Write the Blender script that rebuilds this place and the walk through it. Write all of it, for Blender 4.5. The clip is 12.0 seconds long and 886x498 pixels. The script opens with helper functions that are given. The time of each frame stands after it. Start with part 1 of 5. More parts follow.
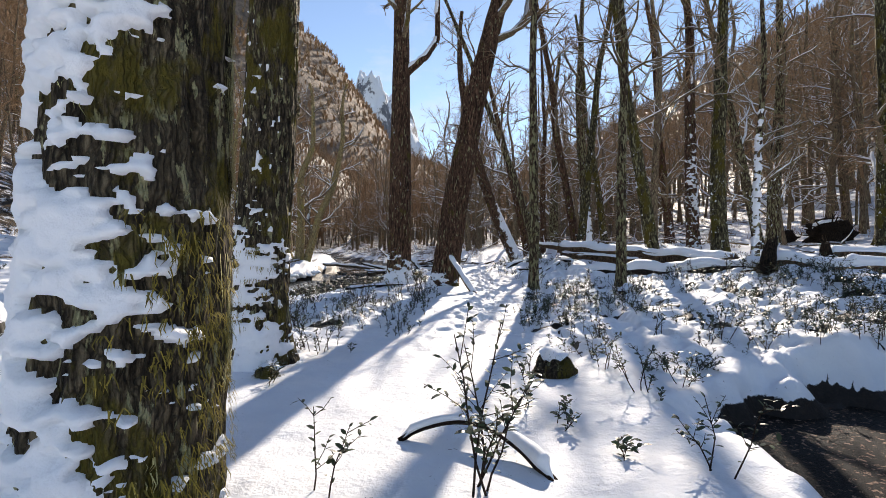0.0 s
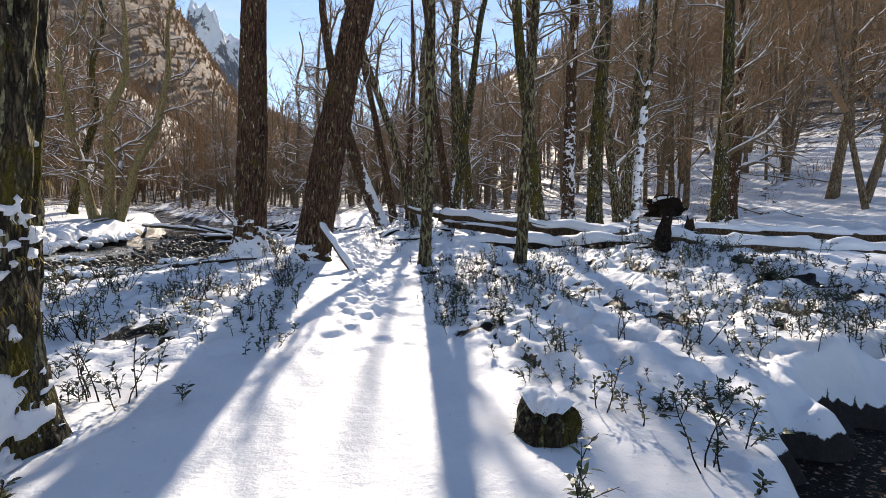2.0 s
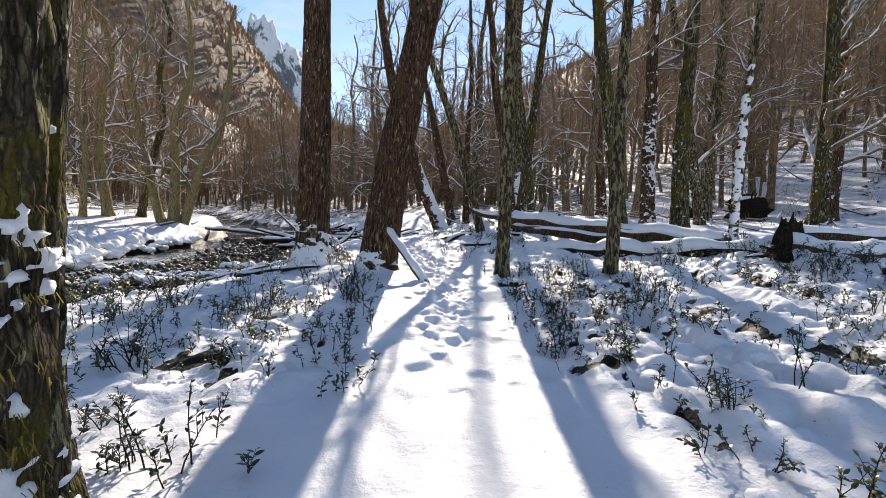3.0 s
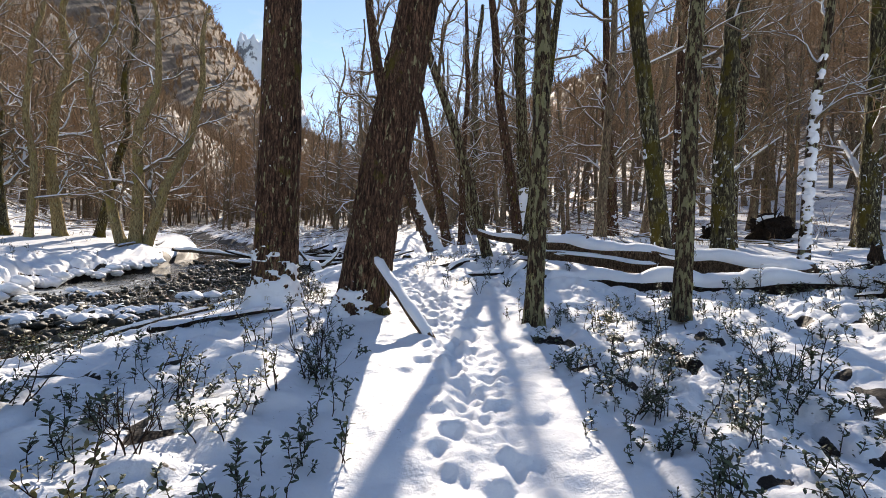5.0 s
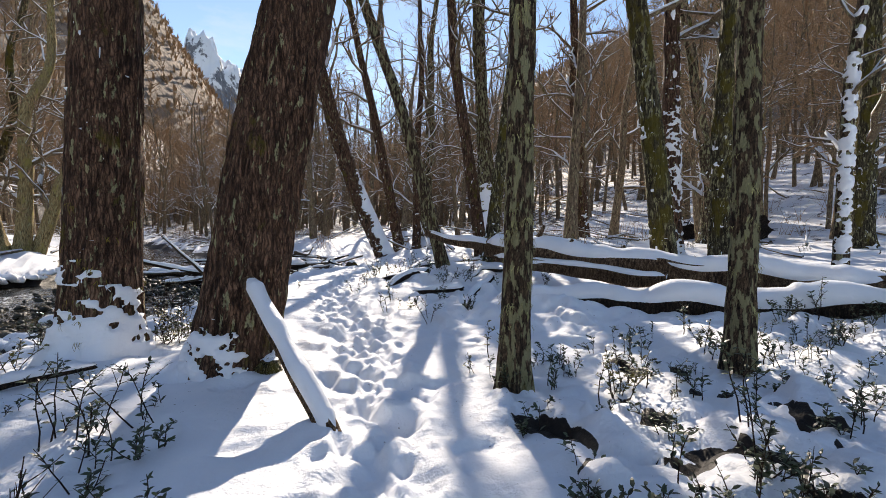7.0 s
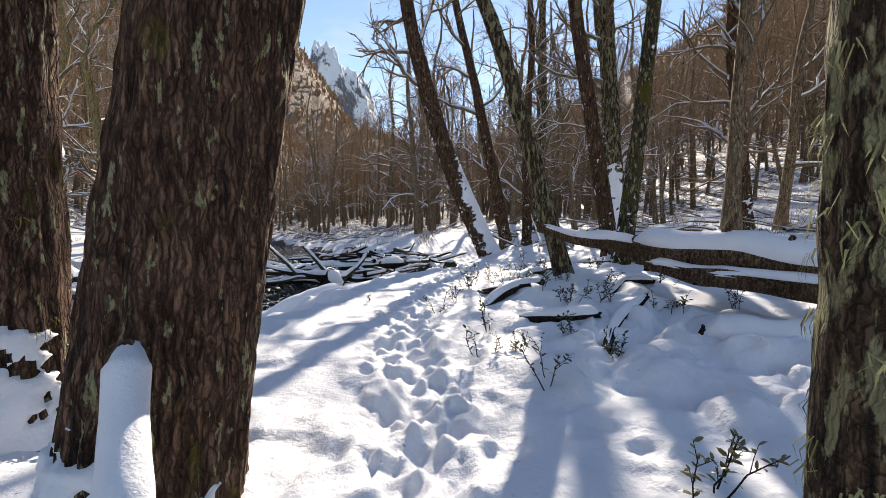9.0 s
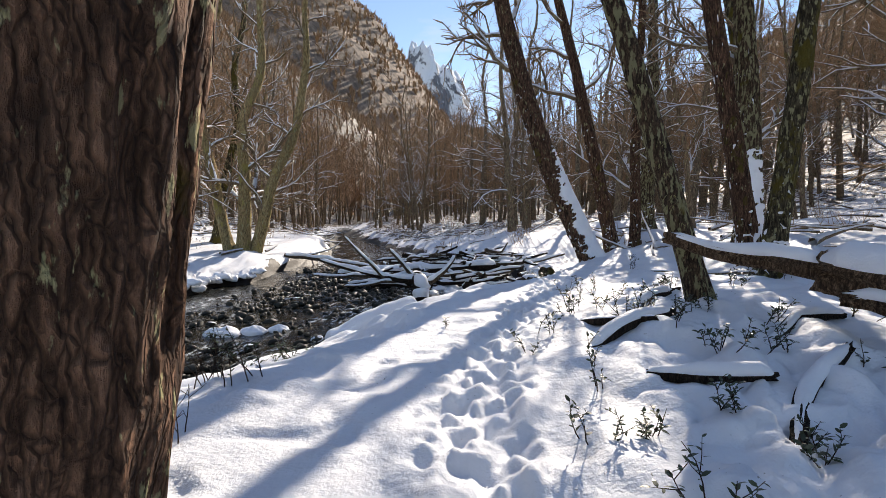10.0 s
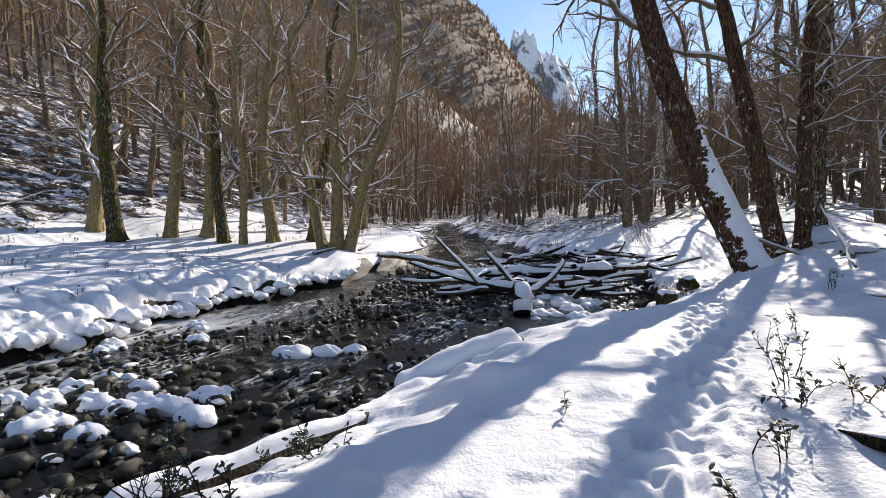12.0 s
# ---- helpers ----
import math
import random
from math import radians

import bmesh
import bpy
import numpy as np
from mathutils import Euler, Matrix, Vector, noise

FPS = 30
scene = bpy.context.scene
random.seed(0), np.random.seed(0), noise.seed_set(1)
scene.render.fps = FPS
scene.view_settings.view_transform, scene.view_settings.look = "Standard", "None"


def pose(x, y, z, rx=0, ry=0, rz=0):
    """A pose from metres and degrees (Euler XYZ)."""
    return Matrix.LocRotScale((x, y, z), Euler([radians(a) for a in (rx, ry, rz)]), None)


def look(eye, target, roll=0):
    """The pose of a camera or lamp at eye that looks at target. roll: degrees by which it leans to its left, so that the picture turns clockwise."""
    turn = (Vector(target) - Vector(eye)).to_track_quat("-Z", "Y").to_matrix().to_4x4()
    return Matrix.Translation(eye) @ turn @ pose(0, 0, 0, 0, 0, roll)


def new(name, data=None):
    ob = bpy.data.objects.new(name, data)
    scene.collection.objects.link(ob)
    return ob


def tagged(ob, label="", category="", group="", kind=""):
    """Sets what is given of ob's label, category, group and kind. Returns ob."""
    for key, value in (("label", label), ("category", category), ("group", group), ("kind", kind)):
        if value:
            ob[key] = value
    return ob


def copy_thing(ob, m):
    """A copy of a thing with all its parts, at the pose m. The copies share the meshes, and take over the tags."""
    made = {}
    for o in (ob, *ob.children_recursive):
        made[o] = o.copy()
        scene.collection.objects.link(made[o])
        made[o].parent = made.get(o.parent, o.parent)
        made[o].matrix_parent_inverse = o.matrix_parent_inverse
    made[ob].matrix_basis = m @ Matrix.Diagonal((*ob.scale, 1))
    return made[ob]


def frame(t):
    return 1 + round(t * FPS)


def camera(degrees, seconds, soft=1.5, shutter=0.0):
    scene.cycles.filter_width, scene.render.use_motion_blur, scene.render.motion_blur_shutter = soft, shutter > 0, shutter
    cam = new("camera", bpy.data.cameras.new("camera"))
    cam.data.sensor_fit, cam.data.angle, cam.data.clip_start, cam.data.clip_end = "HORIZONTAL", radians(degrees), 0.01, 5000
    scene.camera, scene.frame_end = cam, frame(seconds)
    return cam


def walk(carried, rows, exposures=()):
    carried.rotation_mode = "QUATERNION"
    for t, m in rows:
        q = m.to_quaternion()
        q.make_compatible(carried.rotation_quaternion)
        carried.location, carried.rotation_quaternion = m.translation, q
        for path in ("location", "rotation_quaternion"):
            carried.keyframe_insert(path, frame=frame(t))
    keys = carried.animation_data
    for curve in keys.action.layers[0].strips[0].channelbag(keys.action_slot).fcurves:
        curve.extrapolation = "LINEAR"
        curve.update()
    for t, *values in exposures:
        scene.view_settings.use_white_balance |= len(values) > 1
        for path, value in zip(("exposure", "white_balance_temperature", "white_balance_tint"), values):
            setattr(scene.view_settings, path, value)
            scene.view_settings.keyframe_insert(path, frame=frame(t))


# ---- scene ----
cam = camera(85.4, 12.0, soft=0.75)
METRES, EYE, TILT, LEAN, TURN = 16.0, 1.4, 0.0, 0.0, 0.0
ROWS = [
    (0.0, 0.0, 0.0, 0.0, -0.0, 0.0, -0.0),
    (0.5, -0.005, 0.0385, 0.0004, -3.65, -0.46, -0.41),
    (1.0, -0.0139, 0.0764, 0.0046, -4.29, -0.32, -1.0),
    (1.5, -0.0265, 0.1145, 0.0075, -9.45, -2.87, -1.37),
    (2.0, -0.0304, 0.1576, 0.0061, -17.71, -4.14, -1.82),
    (2.5, -0.0385, 0.1961, 0.0075, -17.44, -4.54, -1.84),
    (3.0, -0.0474, 0.2331, 0.0085, -11.95, -4.14, -1.63),
    (5.0, -0.0311, 0.4018, 0.014, -13.33, -1.93, -1.68),
    (5.5, -0.019, 0.4439, 0.0159, -15.91, -1.72, -1.2),
    (6.0, 0.0021, 0.4864, 0.0138, -17.3, -1.67, -1.27),
    (6.5, 0.0165, 0.5277, 0.0144, -18.82, -1.62, -1.34),
    (8.5, 0.0712, 0.6926, 0.0183, -9.45, -1.77, -0.58),
    (9.0, 0.0779, 0.7381, 0.0181, -5.05, -2.52, -0.5),
    (9.5, 0.0859, 0.7831, 0.0213, 0.04, -3.31, -0.32),
    (10.0, 0.0871, 0.826, 0.0304, 6.23, -3.19, 0.08),
    (10.5, 0.0816, 0.8693, 0.0343, 8.87, -3.0, 0.11),
    (11.0, 0.0806, 0.9093, 0.0348, 12.35, -2.82, 0.23),
    (11.5, 0.0742, 0.9422, 0.0373, 14.54, -3.3, 0.42),
    (12.0, 0.0638, 0.9682, 0.0411, 18.26, -3.99, 0.62),
]
walk(cam, [(t, pose(0, 0, EYE, TILT, LEAN, TURN) @ pose(METRES * x, METRES * y, METRES * z, 90 + pitch, roll, yaw)) for t, x, y, z, yaw, pitch, roll in ROWS],
     exposures=[(0.0, 0.48, 6750, 13), (5.0, 0.58, 6750, 13), (9.0, 0.58, 6800, 13), (12.0, 0.46, 6450, 13)])

# ---- sky, sun and exposure ----
SUN_AZIMUTH, SUN_HEIGHT = 14.0, 29.0          # degrees to the right of +y, above the horizon
world = bpy.data.worlds.new("sky")
scene.world = world
world.use_nodes = True
wn, wl = world.node_tree.nodes, world.node_tree.links
wn.clear()
sky = wn.new("ShaderNodeTexSky")
sky.sky_type = "NISHITA"
sky.sun_disc = False
sky.sun_elevation, sky.sun_rotation = radians(SUN_HEIGHT), radians(SUN_AZIMUTH)
sky.altitude, sky.air_density, sky.dust_density = 1200, 1.0, 0.05
wback, wout = wn.new("ShaderNodeBackground"), wn.new("ShaderNodeOutputWorld")
wback.inputs["Strength"].default_value = 0.132
wtc, wmap, wno, wrm, wmx = (wn.new("ShaderNode" + k) for k in ("TexCoord", "Mapping", "TexNoise", "ValToRGB", "Mix"))
wmap.inputs["Scale"].default_value = (1.0, 1.0, 2.6)
wno.inputs["Scale"].default_value, wno.inputs["Detail"].default_value, wno.inputs["Roughness"].default_value = 2.3, 6.0, 0.6
wrm.color_ramp.elements[0].position, wrm.color_ramp.elements[1].position = 0.56, 0.85
wmx.data_type = "RGBA"
wmx.inputs[7].default_value = (4.6, 4.9, 5.4, 1)          # sunlit thin cloud
wl.new(wtc.outputs["Generated"], wmap.inputs["Vector"])
wl.new(wmap.outputs["Vector"], wno.inputs["Vector"])
wl.new(wno.outputs["Fac"], wrm.inputs["Fac"])
wl.new(wrm.outputs["Color"], wmx.inputs[0])
wl.new(sky.outputs["Color"], wmx.inputs[6])
wl.new(wmx.outputs[2], wback.inputs["Color"])
wl.new(wback.outputs["Background"], wout.inputs["Surface"])

sun = new("sun", bpy.data.lights.new("sun", "SUN"))
sun.data.energy, sun.data.angle, sun.data.color = 5.4, radians(0.55), (1.0, 0.9, 0.76)
_a, _e = radians(SUN_AZIMUTH), radians(SUN_HEIGHT)
sun.matrix_world = look((0, 0, 40), Vector((0, 0, 40)) - Vector((math.sin(_a) * math.cos(_e), math.cos(_a) * math.cos(_e), math.sin(_e))))


# ---- numeric helpers ----
def _hash(ix, iy, iz):
    h = (ix.astype(np.int64) * 374761393 + iy.astype(np.int64) * 668265263 + iz.astype(np.int64) * 2147483647) & 0x7FFFFFFF
    h = ((h ^ (h >> 13)) * 1274126177) & 0x7FFFFFFF
    return ((h ^ (h >> 16)) & 0xFFFF) / 65535.0


def vnoise(x, y, z=0.0):
    """Smooth value noise, -1 to 1, on arrays."""
    x, y, z = np.broadcast_arrays(np.asarray(x, float), np.asarray(y, float), np.asarray(z, float))
    ix, iy, iz = np.floor(x), np.floor(y), np.floor(z)
    fx, fy, fz = x - ix, y - iy, z - iz
    fx, fy, fz = (f * f * (3 - 2 * f) for f in (fx, fy, fz))
    out = 0
    for dx in (0, 1):
        for dy in (0, 1):
            for dz in (0, 1):
                w = (fx if dx else 1 - fx) * (fy if dy else 1 - fy) * (fz if dz else 1 - fz)
                out = out + w * _hash(ix + dx, iy + dy, iz + dz)
    return out * 2 - 1


def fbm(x, y, z=0.0, octaves=4):
    total, amp = 0, 1.0
    for k in range(octaves):
        total = total + amp * vnoise(np.asarray(x) * 2 ** k + 17.3 * k, np.asarray(y) * 2 ** k - 9.1 * k, np.asarray(z) * 2 ** k + 4.7 * k)
        amp *= 0.5
    return total / 1.9


def smooth(a, b, v):
    s = np.clip((np.asarray(v, float) - a) / (b - a), 0, 1)
    return s * s * (3 - 2 * s)


# ---- the lie of the land ----
RIVER_Y = [-60, -10, 0, 10, 16, 18.5, 21, 23, 25, 28, 31, 34, 38, 46, 60, 90, 160]
RIVER_X = [-26, -16, -13, -9.6, -7.2, -6.2, -5.7, -5.2, -4.4, -3.6, -3.1, -3.4, -4.4, -7, -13, -24, -30]
RIVER_W = [3, 3, 3, 3, 3.5, 3.8, 4.1, 4.7, 5.4, 6.1, 6.1, 5.5, 4.2, 3, 2.6, 2.4, 2]
TRACK_Y = [7, 9, 11, 14, 18, 22, 26, 31, 40]
TRACK_X = [0.1, 0.4, 0.9, 1.4, 1.3, 2.35, 3.2, 4.4, 5.2]


def water_level(y):
    return -0.78 + 0.012 * (np.asarray(y) - 20) + 0.22 * smooth(32, 35, y)


def river_offset(x, y):
    """Signed distance from the water's edge, under 0 in the river."""
    c, w = np.interp(y, RIVER_Y, RIVER_X), np.interp(y, RIVER_Y, RIVER_W)
    x, y = np.asarray(x, float), np.asarray(y, float)
    wob = 0.45 * vnoise(x * 0.1 + 3, y * 0.45) + 0.26 * vnoise(x * 0.3 + 9, y * 1.3) + 0.16 * vnoise(x * 1.5, y * 3.1, 2.0)
    return np.abs(np.asarray(x) - c) - w - wob


def cells(x, y, size):
    """Distance to the nearest of scattered points, in cell sizes, and a random number of that point."""
    x, y = np.asarray(x, float) / size, np.asarray(y, float) / size
    ix, iy = np.floor(x), np.floor(y)
    best, pick = np.full(np.shape(x), 9.0), np.zeros(np.shape(x))
    for dx in (-1, 0, 1):
        for dy in (-1, 0, 1):
            cx, cy = ix + dx, iy + dy
            h = _hash(cx, cy, cx * 0 + 5)
            d = np.hypot(cx + 0.15 + 0.7 * h - x, cy + 0.15 + 0.7 * _hash(cx, cy, cx * 0 + 8) - y)
            pick = np.where(d < best, h, pick)
            best = np.minimum(best, d)
    return best, pick


def tangle(x, y):
    """Where snow lies in pillows over low brush: 0 to 1."""
    clear = smooth(0.9, 1.35, np.hypot((x + 0.1) / 1.75, (y - 5) / 3.0))
    path = smooth(0.6, 1.4, np.abs(x - np.interp(y, TRACK_Y, TRACK_X))) * smooth(7, 8.5, y) + smooth(8.5, 7, y)
    a = smooth(0.9, 1.9, x) * smooth(2.4, 3.4, y) * smooth(14.5, 12.5, y) * smooth(12, 9, x)
    b = smooth(-0.4, -1.0, x) * smooth(6.6, 8.2, y) * smooth(14.6, 13, y) * smooth(-6, -4.5, x) * 0.8
    c = 1.3 * np.exp(-((x - 4.1) ** 2 / 2.6 + (y - 16.2) ** 2 / 5.0))
    return np.clip(np.maximum(np.maximum(a, b), c), 0, 1) * clear * path * smooth(-0.55, 0.0, vnoise(x * 0.55 + 4, y * 0.55, 6.0))


def pillows(x, y):
    """Height of the snow pillows, and how bare the hollows between them are."""
    wx, wy = x + 0.16 * vnoise(x * 2.1, y * 2.1, 1.0), y + 0.16 * vnoise(x * 2.1, y * 2.1, 4.0)
    d, k = cells(wx, wy, 0.46)
    e, j = cells(wx + 3.3, wy + 1.7, 0.21)
    h = (0.05 + 0.15 * k) * np.sqrt(np.clip(1 - (d / 0.8) ** 2, 0, 1)) + 0.075 * j * np.sqrt(np.clip(1 - (e / 0.8) ** 2, 0, 1))
    bare = smooth(0.56, 0.7, d + 0.12 * vnoise(x * 9, y * 9, 2.0)) * smooth(0.0, 0.3, vnoise(x * 1.1, y * 1.1, 12.0) + 0.12)
    return h, bare


def land(x, y, lumps=True):
    """Height of the snow or the river bed."""
    x, y = np.asarray(x, float), np.asarray(y, float)
    c = np.interp(y, RIVER_Y, RIVER_X)
    off = river_offset(x, y)
    near = np.interp(y, [-40, 0, 8, 11, 14, 20, 28, 36, 60, 120, 400], [-.4, -.02, .0, .18, .32, .56, .8, .95, 1.6, 4, 40])
    right = np.interp(x, [2.5, 4, 6, 9, 20, 26, 60, 140, 400], [0, .05, .24, .7, .95, 1.9, 15, 60, 210])
    left = np.interp(-x, [-1, 3, 6], [0, .06, .12])
    near = near + right - left - (0.62 + 0.2 * smooth(28, 33, y)) * smooth(1, 0, (off - 0.1) / (2.3 + 5 * smooth(28, 33, y))) * smooth(9, 16, y) + 0.36 * np.exp(-((x - 3.9) ** 2 + (y - 18.9) ** 2) / 3.5)
    far = water_level(y) + 0.75 + 0.11 * np.clip(off, 0, 9) + np.interp(off, [6, 10, 24, 60, 140, 400], [0, 0.1, 6, 26, 86, 290])
    side = smooth(-0.5, 0.5, x - c)
    z = far * (1 - side) + near * side + 38 * smooth(120, 400, y) * smooth(70, -50, x)
    bank = smooth(-0.05, 0.34, off - 0.3 * (1 - side) * np.maximum(0, vnoise(x * 1.2, y * 1.2, 9.0))) * (1 - (1 - side) * 0.28 * smooth(1.3, 0.3, off))
    bed = water_level(y) - 0.1 + 0.06 * vnoise(x * 1.7, y * 1.7)
    bed = bed - 0.15 * smooth(0, -1.5, off)
    z = bed * (1 - bank) + z * bank
    # dark hollow of wet earth by the start
    p = np.hypot((x - 5.0) / 2.6, (y - 3.3) / 2.3) + 0.12 * vnoise(x * 1.1, y * 1.1 + 5) + 0.06 * vnoise(x * 4, y * 4)
    p = p + 0.1 * vnoise(x * 2.3, y * 2.3, 3.0)
    pool = smooth(1.2, 0.9, p)
    z = z * (1 - pool) + (-0.5) * pool
    if lumps:
        t = np.abs(x - np.interp(y, TRACK_Y, TRACK_X))
        calm = 0.25 + 0.75 * smooth(0.3, 1.6, t)
        fresh = 1 - 0.75 * smooth(2.4, 1.2, np.hypot((x + 0.1) / 1.2, (y - 5) / 2.2))
        dry = smooth(0.05, 0.6, off) * (1 - pool)
        z = z + dry * calm * fresh * (0.07 * fbm(x * 0.9, y * 0.9, 2.0, 3) + 0.18 * np.maximum(0, fbm(x * 2.6, y * 2.6, 7.0, 3)) ** 1.15 - 0.05 * smooth(0.25, 0.6, vnoise(x * 3.3, y * 3.3, 3.0)))
        z = z + dry * 0.12 * fbm(x * 1.1, y * 1.1, 14.0, 3) * smooth(-0.2, -0.8, x - c) * smooth(6, 2, off)
        z = z + dry * 0.35 * vnoise(x * 0.16, y * 0.16, 5.0) * smooth(4, 10, np.abs(x - 1)) * 0.6
        z = z + dry * 0.2 * np.maximum(0, vnoise(x * 2.3, y * 2.3, 11.0)) * np.exp(-((x - 3.6) ** 2 / 2.2 + (y - 17.0) ** 2 / 4.5))
        z = z + dry * tangle(x, y) * (pillows(x, y)[0] - 0.06)
        rim = smooth(0.1, 0.35, off) * smooth(2.4, 1.0, off) * (1 - side) * smooth(10, 13, y)
        z = z + rim * (1.5 * pillows(x * 0.8, y * 0.8)[0] - 0.1)
        # trodden footprints
        wob = np.interp(y, TRACK_Y, TRACK_X) + 0.12 * vnoise(y * 1.1, 3.3)
        foot = np.abs(x - wob)
        tread = smooth(0.36, 0.12, foot) * smooth(9.0, 11.5, y) * smooth(42, 34, y)
        z = z + dry * (0.06 * fbm(x * 5.5, y * 5.5, 6.0, 2) + 0.06 * vnoise(x * 10.5, y * 9.5, 2.0)) * smooth(0.6, 0.2, foot) * smooth(8, 10, y)
        z = z - dry * tread * (0.02 + 0.05 * smooth(-0.2, 0.25, vnoise(x * 6.5, y * 4.2, 1.0)))
        for shift, gap, off_y in ((0.0, 0.36, 0.0), (0.16, 0.41, 0.13), (-0.2, 0.39, 0.27)):
            k = np.floor((y - off_y) / gap)
            cy = (k + 0.5) * gap + off_y + 0.24 * (_hash(k, k * 0 + 3, k * 0) - 0.5)
            cx = np.interp(cy, TRACK_Y, TRACK_X) + shift + np.where(k % 2 > 0, 0.12, -0.12) + 0.3 * (_hash(k, k * 0 + 7, k * 0) - 0.5)
            q = ((x - cx) / 0.065) ** 2 + ((y - cy) / 0.115) ** 2
            z = z + dry * smooth(9.0, 10.5, y) * smooth(36, 30, y) * (0.03 * np.exp(-0.45 * q) - 0.05 * np.exp(-q * q * 0.8))
        wide = smooth(1.0, 0.4, foot) * smooth(6.0, 10, y) * smooth(20, 14, y)
        z = z - dry * wide * 0.08 * smooth(0.1, 0.6, vnoise(x * 3.6, y * 3.0, 8.0))
    return z


def lz(x, y):
    return float(land(np.array([x]), np.array([y]))[0])


# ---- material helpers ----
def material(name):
    m = bpy.data.materials.new(name)
    m.use_nodes = True
    return m, m.node_tree.nodes, m.node_tree.links, m.node_tree.nodes["Principled BSDF"]


def nd(nodes, kind, **values):
    n = nodes.new(kind)
    for k, v in values.items():
        n.inputs[k.replace("_", " ")].default_value = v
    return n


def tex_noise(nodes, links, scale, detail=6.0, rough=0.6, stretch=None, vec=None):
    n = nd(nodes, "ShaderNodeTexNoise", Scale=scale, Detail=detail, Roughness=rough)
    src = vec
    if src is None:
        src = nodes.new("ShaderNodeTexCoord").outputs["Object"]
    if stretch:
        mp = nodes.new("ShaderNodeMapping")
        mp.inputs["Scale"].default_value = stretch
        links.new(src, mp.inputs["Vector"])
        src = mp.outputs["Vector"]
    links.new(src, n.inputs["Vector"])
    return n.outputs["Fac"]


def ramp(nodes, links, fac, *stops):
    r = nodes.new("ShaderNodeValToRGB")
    el = r.color_ramp.elements
    while len(el) < len(stops):
        el.new(0.5)
    for e, (p, c) in zip(el, stops):
        e.position, e.color = p, (*c, 1) if len(c) == 3 else c
    links.new(fac, r.inputs["Fac"])
    return r.outputs["Color"]


def grey(v):
    return (v, v, v)


def mix(nodes, links, fac, a, b):
    m = nodes.new("ShaderNodeMix")
    m.data_type = "RGBA"
    for s, i in ((fac, 0), (a, 6), (b, 7)):
        if isinstance(s, (int, float)):
            m.inputs[i].default_value = s
        elif isinstance(s, tuple):
            m.inputs[i].default_value = (*s, 1)
        else:
            links.new(s, m.inputs[i])
    return m.outputs[2]


def bump(nodes, links, height, bsdf, strength, distance):
    b = nd(nodes, "ShaderNodeBump", Strength=strength, Distance=distance)
    links.new(height, b.inputs["Height"])
    links.new(b.outputs["Normal"], bsdf.inputs["Normal"])


def math_node(nodes, links, op, a, b=0.0):
    n = nodes.new("ShaderNodeMath")
    n.operation = op
    for s, i in ((a, 0), (b, 1)):
        if isinstance(s, (int, float)):
            n.inputs[i].default_value = s
        else:
            links.new(s, n.inputs[i])
    return n.outputs[0]


def make_snow(name, litter=0.0, grain=1.0):
    m, n, l, b = material(name)
    a = tex_noise(n, l, 2.2, 5, 0.55)
    f = tex_noise(n, l, 38, 6, 0.7)
    col = ramp(n, l, a, (0.3, (0.80, 0.83, 0.88)), (0.7, (0.90, 0.91, 0.93)))
    if litter:
        d = tex_noise(n, l, 21, 3, 0.6)
        big = tex_noise(n, l, 0.45, 3, 0.5)
        mask = math_node(n, l, "MULTIPLY", ramp(n, l, d, (0.70, grey(0)), (0.73, grey(1))), ramp(n, l, big, (0.42, grey(0)), (0.6, grey(litter))))
        col = mix(n, l, mask, col, (0.07, 0.05, 0.03))
    l.new(col, b.inputs["Base Color"])
    b.inputs["Roughness"].default_value = 0.55
    b.inputs["Specular IOR Level"].default_value = 0.25
    h = math_node(n, l, "ADD", f, math_node(n, l, "MULTIPLY", tex_noise(n, l, 9, 4, 0.6), 2.2))
    bump(n, l, h, b, 0.55 * grain, 0.018)
    return m


